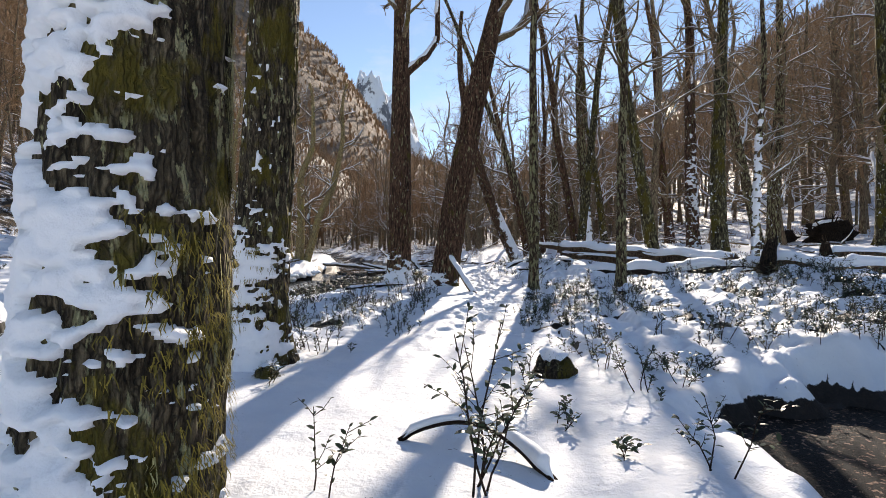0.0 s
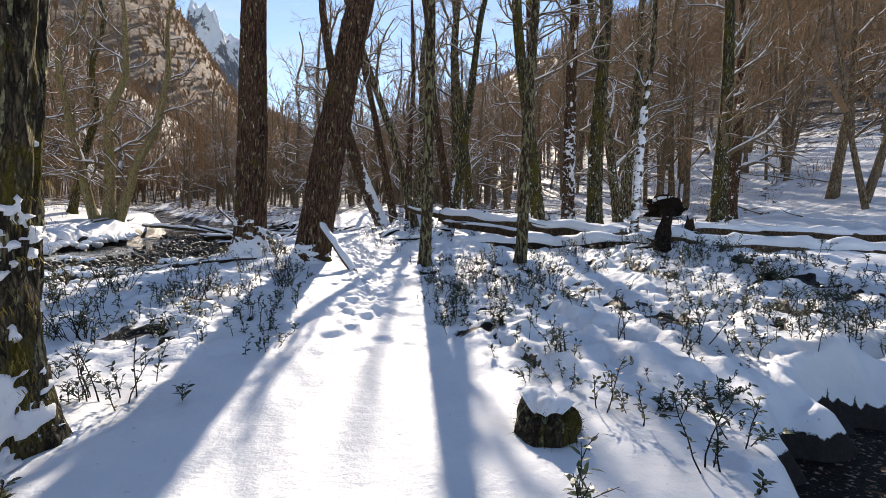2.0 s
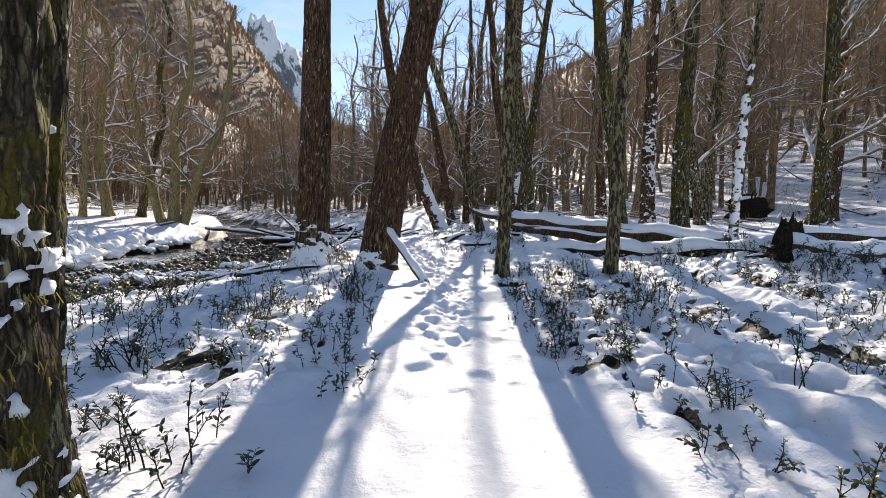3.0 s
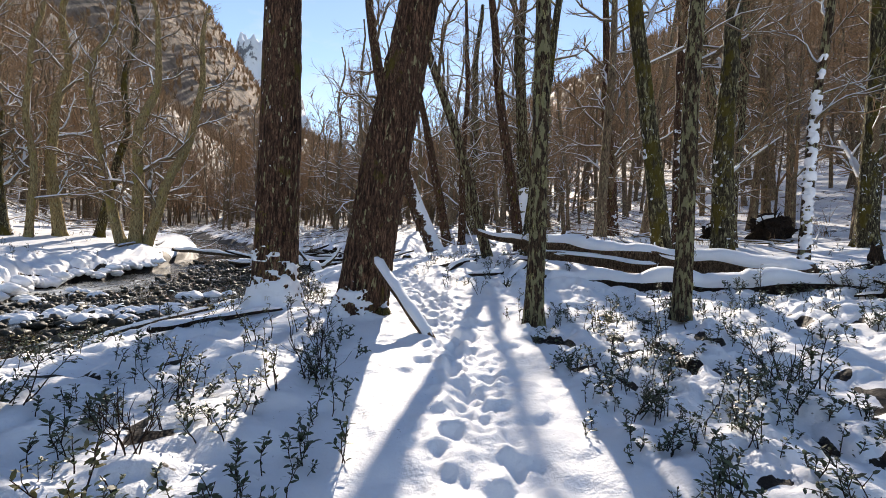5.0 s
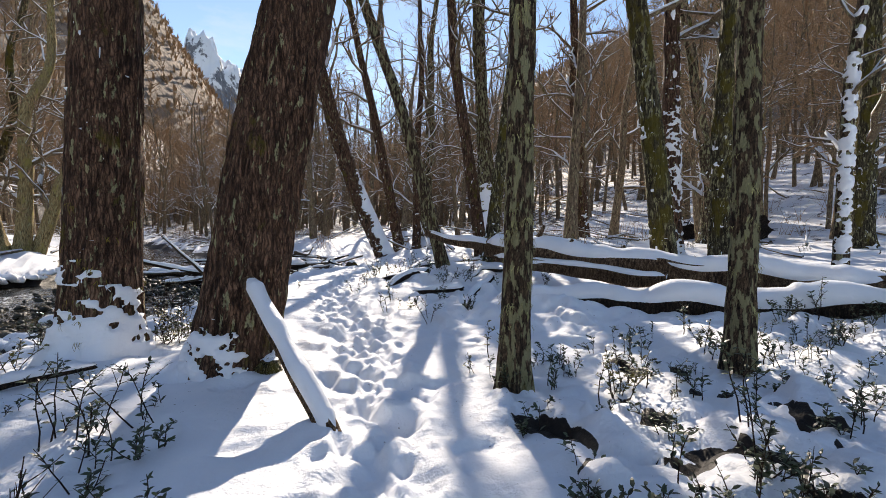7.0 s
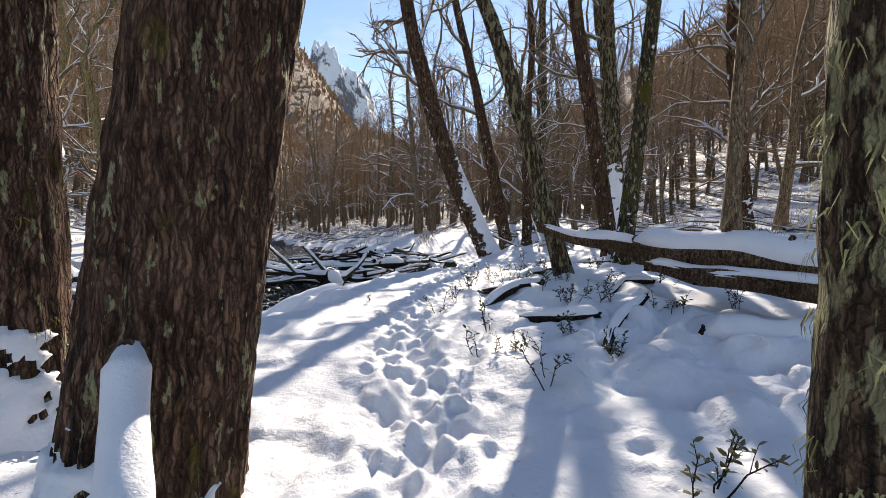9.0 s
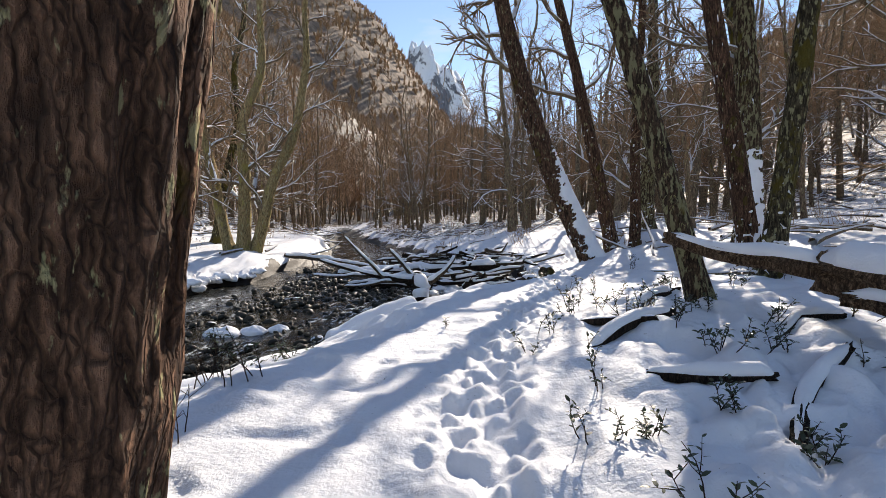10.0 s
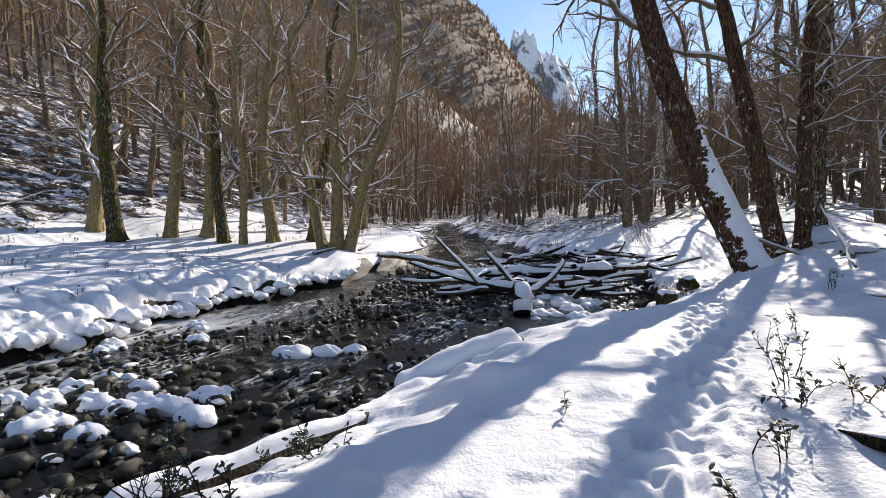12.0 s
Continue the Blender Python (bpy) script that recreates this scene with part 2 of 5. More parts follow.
def make_bark(name, dark, light, moss=0.0, lichen=0.0, scale=1.0, mosscol=(0.16, 0.13, 0.02), topsnow=0.0, cracks=0.6):
    """Furrowed bark with moss and lichen patches; topsnow lays snow on upward faces."""
    m, n, l, b = material(name)
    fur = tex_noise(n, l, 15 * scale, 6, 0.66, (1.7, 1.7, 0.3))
    big = tex_noise(n, l, 1.4 * scale, 3, 0.5)
    fine = tex_noise(n, l, 55 * scale, 4, 0.7)
    vo = n.new("ShaderNodeTexVoronoi")
    vo.feature = "DISTANCE_TO_EDGE"
    vo.inputs["Scale"].default_value = 34 * scale
    wmp = n.new("ShaderNodeMapping")
    wmp.inputs["Scale"].default_value = (1, 1, 0.17)
    wadd = n.new("ShaderNodeVectorMath")
    wadd.operation = "MULTIPLY_ADD"
    wnz = nd(n, "ShaderNodeTexNoise", Scale=7.0 * scale, Detail=3.0)
    wtc_ = n.new("ShaderNodeTexCoord")
    l.new(wtc_.outputs["Object"], wnz.inputs["Vector"])
    l.new(wnz.outputs["Color"], wadd.inputs[0])
    wadd.inputs[1].default_value = (0.09, 0.09, 0.2)
    l.new(wtc_.outputs["Object"], wadd.inputs[2])
    l.new(wadd.outputs[0], wmp.inputs["Vector"])
    l.new(wmp.outputs["Vector"], vo.inputs["Vector"])
    plate = ramp(n, l, vo.outputs["Distance"], (0.02, grey(0)), (0.22, grey(1)))
    # furrow bottoms are coloured darker, crevice shade painted along the bump height
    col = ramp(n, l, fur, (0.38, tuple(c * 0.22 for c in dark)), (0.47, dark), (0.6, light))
    col = mix(n, l, math_node(n, l, "MULTIPLY", fine, 0.35), col, tuple(c * 0.5 for c in dark))
    col = mix(n, l, ramp(n, l, big, (0.42, grey(0)), (0.68, grey(0.55))), col, tuple(c * 0.55 for c in light))
    # crevice shade painted into the cracks between bark plates
    col = mix(n, l, ramp(n, l, vo.outputs["Distance"], (0.03, grey(cracks)), (0.16, grey(0))), col, tuple(c * 0.18 for c in dark))
    if lichen:
        li = tex_noise(n, l, 17, 5, 0.62, (1, 1, 0.32))
        col = mix(n, l, ramp(n, l, li, (0.62 - 0.09 * lichen, grey(0)), (0.66 - 0.08 * lichen, grey(0.8))), col, (0.42, 0.4, 0.22))
    if moss:
        mo = tex_noise(n, l, 2.6, 6, 0.66, (1, 1, 0.55))
        mc = mix(n, l, fine, tuple(c * 0.5 for c in mosscol), mosscol)
        col = mix(n, l, ramp(n, l, mo, (0.62 - 0.16 * moss, grey(0)), (0.70 - 0.16 * moss, grey(0.92))), col, mc)
    if topsnow:
        g = n.new("ShaderNodeNewGeometry")
        sx = n.new("ShaderNodeSeparateXYZ")
        l.new(g.outputs["Normal"], sx.inputs[0])
        s = math_node(n, l, "ADD", sx.outputs["Z"], math_node(n, l, "MULTIPLY", tex_noise(n, l, 3.5, 4, 0.6), 1.1))
        col = mix(n, l, ramp(n, l, s, (1.26 - topsnow, grey(0)), (1.36 - topsnow, grey(1))), col, (0.86, 0.88, 0.92))
    l.new(col, b.inputs["Base Color"])
    b.inputs["Roughness"].default_value = 0.88
    b.inputs["Specular IOR Level"].default_value = 0.2
    bump(n, l, math_node(n, l, "ADD", fur, math_node(n, l, "ADD", math_node(n, l, "MULTIPLY", fine, 0.25), math_node(n, l, "MULTIPLY", plate, cracks))), b, 1.0, 0.05)
    return m


def make_leaf(name, a, c, rough=0.42):
    m, n, l, b = material(name)
    oi = n.new("ShaderNodeNewGeometry")
    col = ramp(n, l, oi.outputs["Random Per Island"], (0.0, a), (0.75, c), (1.0, tuple(v * 1.5 for v in c)))
    col = mix(n, l, math_node(n, l, "MULTIPLY", tex_noise(n, l, 30, 3, 0.6), 0.4), col, tuple(v * 0.5 for v in a))
    l.new(col, b.inputs["Base Color"])
    b.inputs["Roughness"].default_value = rough
    return m


def make_ground():
    """Snow, bare wet earth and leaf litter with bank-hollow shade painted in, and snowy brush on the slopes, by the
    attributes wet and brush.
    """
    m, n, l, b = material("snowy_ground")
    a = tex_noise(n, l, 2.2, 5, 0.55)
    col = ramp(n, l, a, (0.3, (0.75, 0.78, 0.83)), (0.7, (0.85, 0.86, 0.88)))
    d = tex_noise(n, l, 23, 3, 0.6)
    big = tex_noise(n, l, 0.45, 3, 0.5)
    specks = math_node(n, l, "MULTIPLY", ramp(n, l, d, (0.69, grey(0)), (0.72, grey(1))), ramp(n, l, big, (0.42, grey(0)), (0.6, grey(0.8))))
    col = mix(n, l, specks, col, (0.07, 0.05, 0.03))
    at1, at2 = n.new("ShaderNodeAttribute"), n.new("ShaderNodeAttribute")
    at1.attribute_name, at2.attribute_name = "wet", "brush"
    br = tex_noise(n, l, 1.25, 9, 0.75, (1, 1, 0.6))
    bmore = math_node(n, l, "ADD", br, math_node(n, l, "MULTIPLY", math_node(n, l, "SUBTRACT", at2.outputs["Fac"], 1.0), 0.3))
    bsel = ramp(n, l, bmore, (0.45, grey(0)), (0.49, grey(1)))
    col = mix(n, l, bsel, col, ramp(n, l, tex_noise(n, l, 3.5, 6, 0.7), (0.35, (0.014, 0.011, 0.008)), (0.65, (0.085, 0.06, 0.038))))
    wet = math_node(n, l, "ADD", at1.outputs["Fac"], math_node(n, l, "MULTIPLY", math_node(n, l, "SUBTRACT", tex_noise(n, l, 2.6, 8, 0.72), 0.5), 1.0))
    wsel = ramp(n, l, wet, (0.47, grey(0)), (0.53, grey(1)))
    # near-black: wet earth, and the painted shade of hollows under the bank snow
    soil_shade = ramp(n, l, tex_noise(n, l, 30, 7, 0.75), (0.35, (0.008, 0.006, 0.005)), (0.55, (0.018, 0.013, 0.009)), (0.8, (0.045, 0.031, 0.022)))
    col = mix(n, l, wsel, col, soil_shade)
    l.new(col, b.inputs["Base Color"])
    b.inputs["Roughness"].default_value = 0.6
    b.inputs["Specular IOR Level"].default_value = 0.25
    h = math_node(n, l, "ADD", math_node(n, l, "MULTIPLY", tex_noise(n, l, 34, 5, 0.6), 0.6), math_node(n, l, "MULTIPLY", tex_noise(n, l, 7.5, 5, 0.62), 3.0))
    bump(n, l, h, b, 0.34, 0.03)
    return m


SNOW = make_ground()
SNOW_CAP = make_snow("snow_cap", grain=0.8)
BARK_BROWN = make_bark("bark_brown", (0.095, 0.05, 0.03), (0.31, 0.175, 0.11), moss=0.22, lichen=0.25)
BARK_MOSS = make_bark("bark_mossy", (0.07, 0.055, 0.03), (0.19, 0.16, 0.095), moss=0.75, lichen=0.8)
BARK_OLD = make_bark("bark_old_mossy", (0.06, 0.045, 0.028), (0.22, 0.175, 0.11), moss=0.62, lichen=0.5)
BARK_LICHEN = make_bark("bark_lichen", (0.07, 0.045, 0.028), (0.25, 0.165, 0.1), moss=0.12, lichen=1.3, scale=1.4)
# golden sunlight is put into this bark colour, along with yellow moss and lichen
BARK_SUNLIT = make_bark("bark_sunlit", (0.28, 0.2, 0.09), (0.56, 0.43, 0.215), moss=0.4, lichen=0.6, scale=1.2, mosscol=(0.44, 0.37, 0.11), cracks=0.2)
BARK_FAR = make_bark("bark_grey", (0.15, 0.107, 0.07), (0.35, 0.255, 0.165), moss=0.2, lichen=0.5, topsnow=0.2, cracks=0.0)
LIMB = make_bark("limb_bark", (0.16, 0.113, 0.073), (0.38, 0.275, 0.175), moss=0.3, lichen=0.5, scale=2.0, topsnow=0.62, cracks=0.0)
TWIG = make_bark("twig_bark", (0.34, 0.22, 0.125), (0.62, 0.42, 0.25), scale=3.0, topsnow=0.24, cracks=0.0)
WOOD = make_bark("weathered_wood", (0.15, 0.085, 0.048), (0.42, 0.28, 0.17), scale=1.3)
WOOD_GREY = make_bark("drift_wood", (0.12, 0.085, 0.055), (0.34, 0.26, 0.18), scale=1.5)
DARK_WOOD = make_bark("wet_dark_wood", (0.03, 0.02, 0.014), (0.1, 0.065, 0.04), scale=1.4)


def make_water():
    m, n, l, b = material("stream_water")
    tc = n.new("ShaderNodeTexCoord").outputs["Object"]
    rip = tex_noise(n, l, 5.5, 6, 0.62, (1.6, 0.6, 1), tc)
    big = tex_noise(n, l, 0.55, 4, 0.6, (1.0, 0.55, 1), tc)
    foam = math_node(n, l, "MULTIPLY", ramp(n, l, rip, (0.48, grey(0)), (0.63, grey(1))), ramp(n, l, big, (0.5, grey(0)), (0.62, grey(1))))
    ra = n.new("ShaderNodeAttribute")
    ra.attribute_name = "rapid"
    fast = math_node(n, l, "MULTIPLY", ramp(n, l, tex_noise(n, l, 2.2, 6, 0.65, (1.5, 0.5, 1), tc), (0.36, grey(0)), (0.56, grey(1.0))), ra.outputs["Fac"])
    foam = math_node(n, l, "MAXIMUM", foam, fast)
    col = mix(n, l, foam, (0.010, 0.010, 0.007), (0.62, 0.66, 0.68))
    l.new(col, b.inputs["Base Color"])
    l.new(math_node(n, l, "ADD", math_node(n, l, "MULTIPLY", foam, 0.5), 0.07), b.inputs["Roughness"])
    b.inputs["Specular IOR Level"].default_value = 0.3
    bump(n, l, rip, b, 0.5, 0.06)
    return m


def make_wet_earth():
    m, n, l, b = material("wet_earth")
    b.inputs["Base Color"].default_value = (0.012, 0.01, 0.008, 1)
    b.inputs["Specular IOR Level"].default_value = 0.08
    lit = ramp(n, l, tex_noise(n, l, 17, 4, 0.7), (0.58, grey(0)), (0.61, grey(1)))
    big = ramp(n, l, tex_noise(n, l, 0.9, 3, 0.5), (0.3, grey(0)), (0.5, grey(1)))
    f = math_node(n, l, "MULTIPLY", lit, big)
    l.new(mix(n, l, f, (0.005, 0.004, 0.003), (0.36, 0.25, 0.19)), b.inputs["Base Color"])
    l.new(math_node(n, l, "ADD", 0.5, math_node(n, l, "MULTIPLY", f, 0.4)), b.inputs["Roughness"])
    bump(n, l, tex_noise(n, l, 26, 5, 0.7), b, 0.6, 0.03)
    return m


def make_stone():
    m, n, l, b = material("river_stone")
    oi = n.new("ShaderNodeObjectInfo")
    geo = n.new("ShaderNodeNewGeometry")
    rnd = math_node(n, l, "FRACT", math_node(n, l, "ADD", oi.outputs["Random"], geo.outputs["Random Per Island"]))
    col = ramp(n, l, rnd, (0, (0.012, 0.011, 0.009)), (0.6, (0.032, 0.029, 0.024)), (1, (0.09, 0.08, 0.065)))
    col = mix(n, l, tex_noise(n, l, 9, 5, 0.6), col, (0.03, 0.032, 0.022))
    g = n.new("ShaderNodeSeparateXYZ")
    l.new(geo.outputs["Normal"], g.inputs[0])
    l.new(col, b.inputs["Base Color"])
    b.inputs["Roughness"].default_value = 0.45
    b.inputs["Specular IOR Level"].default_value = 0.3
    bump(n, l, tex_noise(n, l, 26, 5, 0.6), b, 0.5, 0.02)
    return m


WATER, STONE = make_water(), make_stone()
LEAF = make_leaf("evergreen_leaf", (0.028, 0.036, 0.014), (0.055, 0.075, 0.025))
LEAF_GOLD = make_leaf("yellowed_leaf", (0.07, 0.075, 0.018), (0.2, 0.16, 0.045))
STEM = make_bark("shrub_stem", (0.05, 0.03, 0.022), (0.15, 0.09, 0.06), scale=6)
LICHEN = make_leaf("hanging_lichen", (0.24, 0.22, 0.085), (0.46, 0.43, 0.19), rough=0.9)
MOSS = make_leaf("moss_tuft", (0.1, 0.08, 0.014), (0.27, 0.205, 0.03), rough=0.95)


# ---- mesh helpers ----
class Geo:
    """Vertices and faces gathered from arrays."""

    def __init__(self):
        self.v, self.f, self.n = [], [], 0

    def add(self, v, f):
        self.v.append(np.asarray(v, float).reshape(-1, 3))
        f = np.asarray(f, int) + self.n
        self.f.append(f)
        self.n += len(self.v[-1])

    def merge(self, other, m=None):
        if other.n:
            v = np.concatenate(other.v)
            if m is not None:
                a = np.array(m)
                v = v @ a[:3, :3].T + a[:3, 3]
            base = self.n
            self.v.append(v)
            self.f.extend(f + base for f in other.f)
            self.n += len(v)

    def mesh(self, name, mats, smooth_faces=True, slots=None):
        me = bpy.data.meshes.new(name)
        if not self.n:
            return me
        verts = np.concatenate(self.v)
        corner, total = [], []
        for f in self.f:
            corner.append(f.reshape(-1))
            total.append(np.full(len(f), f.shape[1]))
        corner, total = np.concatenate(corner), np.concatenate(total)
        me.vertices.add(len(verts))
        me.vertices.foreach_set("co", verts.reshape(-1))
        me.loops.add(len(corner))
        me.loops.foreach_set("vertex_index", corner.astype(np.int32))
        me.polygons.add(len(total))
        start = np.concatenate(([0], np.cumsum(total)[:-1]))
        me.polygons.foreach_set("loop_start", start.astype(np.int32))
        me.polygons.foreach_set("loop_total", total.astype(np.int32))
        for mt in (mats if isinstance(mats, (list, tuple)) else [mats]):
            me.materials.append(mt)
        if slots is not None:
            me.polygons.foreach_set("material_index", np.asarray(slots, np.int32))
        me.polygons.foreach_set("use_smooth", np.full(len(total), smooth_faces))
        me.update(calc_edges=True)
        return me


def part(name, geo, mats, parent=None, label="", smooth_faces=True):
    me = geo if isinstance(geo, bpy.types.Mesh) else geo.mesh(name, mats, smooth_faces)
    ob = new(name, me)
    if parent is not None:
        ob.parent = parent
    return tagged(ob, label)


def thing(name, at, label, category, group="", kind=""):
    e = new(name)
    e.empty_display_size = 0.2
    e.location = at
    return tagged(e, label, category, group, kind)


def ring_frames(p):
    """Two vectors across the path at each of its points."""
    d = np.gradient(p, axis=0)
    d /= np.linalg.norm(d, axis=1)[:, None] + 1e-9
    ref = np.where(np.abs(d[:, 2:3]) > 0.9, np.array([[1.0, 0, 0]]), np.array([[0, 0, 1.0]]))
    ref = np.repeat(ref[:1], len(p), axis=0) if (np.abs(d[:, 2]) > 0.9).any() and (np.abs(d[:, 2]) > 0.6).all() else ref
    a = np.cross(ref, d)
    a /= np.linalg.norm(a, axis=1)[:, None] + 1e-9
    return a, np.cross(d, a)


def grid_faces(rows, cols, wrap=True):
    i, j = np.meshgrid(np.arange(rows - 1), np.arange(cols if wrap else cols - 1), indexing="ij")
    k = (j + 1) % cols
    return np.stack([i * cols + j, i * cols + k, (i + 1) * cols + k, (i + 1) * cols + j], -1).reshape(-1, 4)


def tube(geo, p, r, sides=6, cap=True):
    p, r = np.asarray(p, float), np.broadcast_to(np.asarray(r, float), (len(p),))
    a, b = ring_frames(p)
    th = np.arange(sides) * 2 * math.pi / sides
    v = p[:, None] + r[:, None, None] * (np.cos(th)[None, :, None] * a[:, None] + np.sin(th)[None, :, None] * b[:, None])
    geo.add(v, grid_faces(len(p), sides))
    if cap:
        for e, flip in ((0, True), (len(p) - 1, False)):
            idx = np.arange(sides)
            ring = v[e]
            c = p[e]
            tri = np.stack([idx, (idx + 1) % sides, np.full(sides, sides)], -1)
            geo.add(np.vstack([ring, c]), tri[:, ::-1] if flip else tri)


def wander(rng, start, direction, length, steps, bend=0.25, up=0.0):
    p, d = [np.array(start, float)], np.array(direction, float)
    d /= np.linalg.norm(d)
    for _ in range(steps):
        d = d + bend * rng.normal(0, 0.5, 3) + np.array([0, 0, up / steps])
        d /= np.linalg.norm(d)
        p.append(p[-1] + d * length / steps)
    return np.array(p)


def along(p, s):
    k = s * (len(p) - 1)
    i = min(int(k), len(p) - 2)
    return p[i] + (p[i + 1] - p[i]) * (k - i), (p[i + 1] - p[i]) / (np.linalg.norm(p[i + 1] - p[i]) + 1e-9)


def sideways(rng, d, spread):
    r = rng.normal(0, 1, 3)
    r -= d * r.dot(d)
    r /= np.linalg.norm(r) + 1e-9
    return d * math.cos(spread) + r * math.sin(spread)


def crown(rng, limbs, twigs, spine, radius, levels, n_first, reach, s0=0.3, sides=5, twig_r=0.006, up=0.2):
    """Bare limbs that fork into twigs, along a spine. limbs: one Geo, or a list that gets one for each limb."""
    for k in range(n_first):
        s = s0 + (0.98 - s0) * (k + rng.uniform(0, 1)) / n_first
        p, d = along(spine, s)
        g = limbs
        if isinstance(limbs, list):
            g = Geo()
            limbs.append(g)
        grow(rng, g, twigs, p, sideways(rng, d, rng.uniform(0.7, 1.25)), reach * rng.uniform(0.55, 1.1) * (1.15 - 0.6 * s), radius * (1.1 - s) * rng.uniform(0.32, 0.62) + 0.01, levels, sides, twig_r, up)


def grow(rng, limbs, twigs, p, d, length, r, level, sides, twig_r, up):
    q = wander(rng, p, d, length, 5 if level > 1 else 3 if level else 2, 0.42, up)
    rr = np.linspace(r, max(r * 0.35, twig_r * 0.7), len(q))
    if level <= 0:
        tube(twigs, q, np.maximum(rr, twig_r * 0.6), 3, False)
        return
    tube(limbs if r > twig_r * 1.6 else twigs, q, rr, sides if r > 0.03 else 4 if r > 0.015 else 3, False)
    for k in range(4 if level > 1 else 5):
        s = 0.25 + 0.75 * (k + rng.uniform(0, 1)) / 5
        a, e = along(q, min(s, 0.99))
        grow(rng, limbs, twigs, a, sideways(rng, e, rng.uniform(0.45, 1.0)), length * rng.uniform(0.35, 0.6), max(r * 0.5, twig_r), level - 1, sides, twig_r, up * 0.7)


# ---- ground, river and mountains ----
def spaced(fine0, fine1, step, lo, hi, growth=1.13, most=14.0):
    mid = list(np.arange(fine0, fine1 + 1e-6, step))
    s, v, a = step, fine0, []
    while v > lo:
        s = min(s * growth, most)
        v -= s
        a.append(v)
    s, v, b = step, fine1, []
    while v < hi:
        s = min(s * growth, most)
        v += s
        b.append(v)
    return np.array(a[::-1] + mid + b)


def build_ground():
    xs, ys = spaced(-10.8, 8.4, 0.065, -420, 420, 1.16), spaced(1.6, 29.0, 0.065, -70, 520, 1.16)
    xs = np.unique(np.round(np.concatenate([xs, xs[(xs > -0.5) & (xs < 4.3)] + 0.0325]), 4))
    ys = np.unique(np.round(np.concatenate([ys, ys[(ys > 7.5) & (ys < 24)] + 0.0325]), 4))
    X, Y = np.meshgrid(xs, ys)
    Z = land(X, Y)
    g = Geo()
    g.add(np.stack([X, Y, Z], -1), grid_faces(len(ys), len(xs), False))
    me = g.mesh("ground", SNOW)
    off, wlv = river_offset(X, Y), water_level(Y)
    pool = np.hypot((X - 5.0) / 2.6, (Y - 3.3) / 2.3) < 1.5
    # bed is wet; bank faces get the same dark colour as painted hollow shade
    wet = np.where(off < 1.0, smooth(wlv + 0.62, wlv + 0.2, Z + 0.25 * vnoise(X * 1.8, Y * 1.8, 3.0)) * smooth(1.0, 0.4, off), 0)
    wet = np.maximum(wet, np.where(pool, smooth(-0.12, -0.34, Z), 0))
    wet = np.maximum(wet, 0.85 * tangle(X, Y) * pillows(X, Y)[1] * smooth(14.4, 13.4, Y))
    side = X < np.interp(Y, RIVER_Y, RIVER_X)
    brush = np.where(side, smooth(8, 14, off), np.maximum(0.95 * smooth(30, 46, X), 0.6 * smooth(10, 14, X) * smooth(17, 24, Y)))
    brush = np.maximum(brush, smooth(40, 52, Y) * 0.9) * (off > 0.5)
    brush = brush + 0.3 * brush * np.maximum(smooth(60, 110, Y), smooth(26, 50, np.where(side, off, X - 12)))
    brush = np.maximum(brush, 1.9 * smooth(105, 150, Y))
    for nm, val in (("wet", wet), ("brush", brush)):
        at = me.attributes.new(nm, "FLOAT", "POINT")
        at.data.foreach_set("value", val.reshape(-1).astype(np.float32))
    ob = new("ground", me)
    return tagged(ob, "snow-covered forest floor with trodden footprints and a dark stream bed", "snowy ground", kind="structure")


ground = build_ground()


def build_water():
    ys = np.concatenate([np.arange(-60, 6, 0.8), np.arange(6, 40, 0.11), np.arange(40, 150, 0.8)])
    cols = 70
    c, w = np.interp(ys, RIVER_Y, RIVER_X), np.interp(ys, RIVER_Y, RIVER_W) + 0.9
    u = np.linspace(-1, 1, cols)
    X = c[:, None] + w[:, None] * u
    Y = np.repeat(ys[:, None], cols, 1)
    Z = water_level(Y) + 0.035 * fbm(X * 2.6, Y * 1.5, 3.0, 3) + 0.02 * vnoise(X * 7, Y * 4, 1.0)
    g = Geo()
    g.add(np.stack([X, Y, Z], -1), grid_faces(len(ys), cols, False))
    me = g.mesh("water_stream", WATER)
    rapid = smooth(-0.2, -0.5, np.repeat(u[None], len(ys), 0)) * smooth(29, 24, Y) * smooth(-0.3, 0.3, vnoise(X * 0.6, Y * 0.35, 2.0) + 0.25)
    at = me.attributes.new("rapid", "FLOAT", "POINT")
    at.data.foreach_set("value", rapid.reshape(-1).astype(np.float32))
    ob = new("water_stream", me)
    tagged(ob, "clear shallow mountain stream with small white rapids", "stream", kind="structure")
    # flat sheet coloured as dark wet earth with leaf litter, not open water
    g = Geo()
    th = np.linspace(0, 2 * math.pi, 49)[:-1]
    rr = np.linspace(0.02, 1, 14)
    v = np.array([[5.0 + 3.0 * r * math.cos(t), 3.3 + 2.7 * r * math.sin(t), -0.42] for r in rr for t in th])
    g.add(v, grid_faces(len(rr), len(th)))
    ob = new("water_pool", g.mesh("water_pool", make_wet_earth()))
    tagged(ob, "dark wet earth with speckled leaf litter between snowy banks", "pool", kind="structure")


build_water()


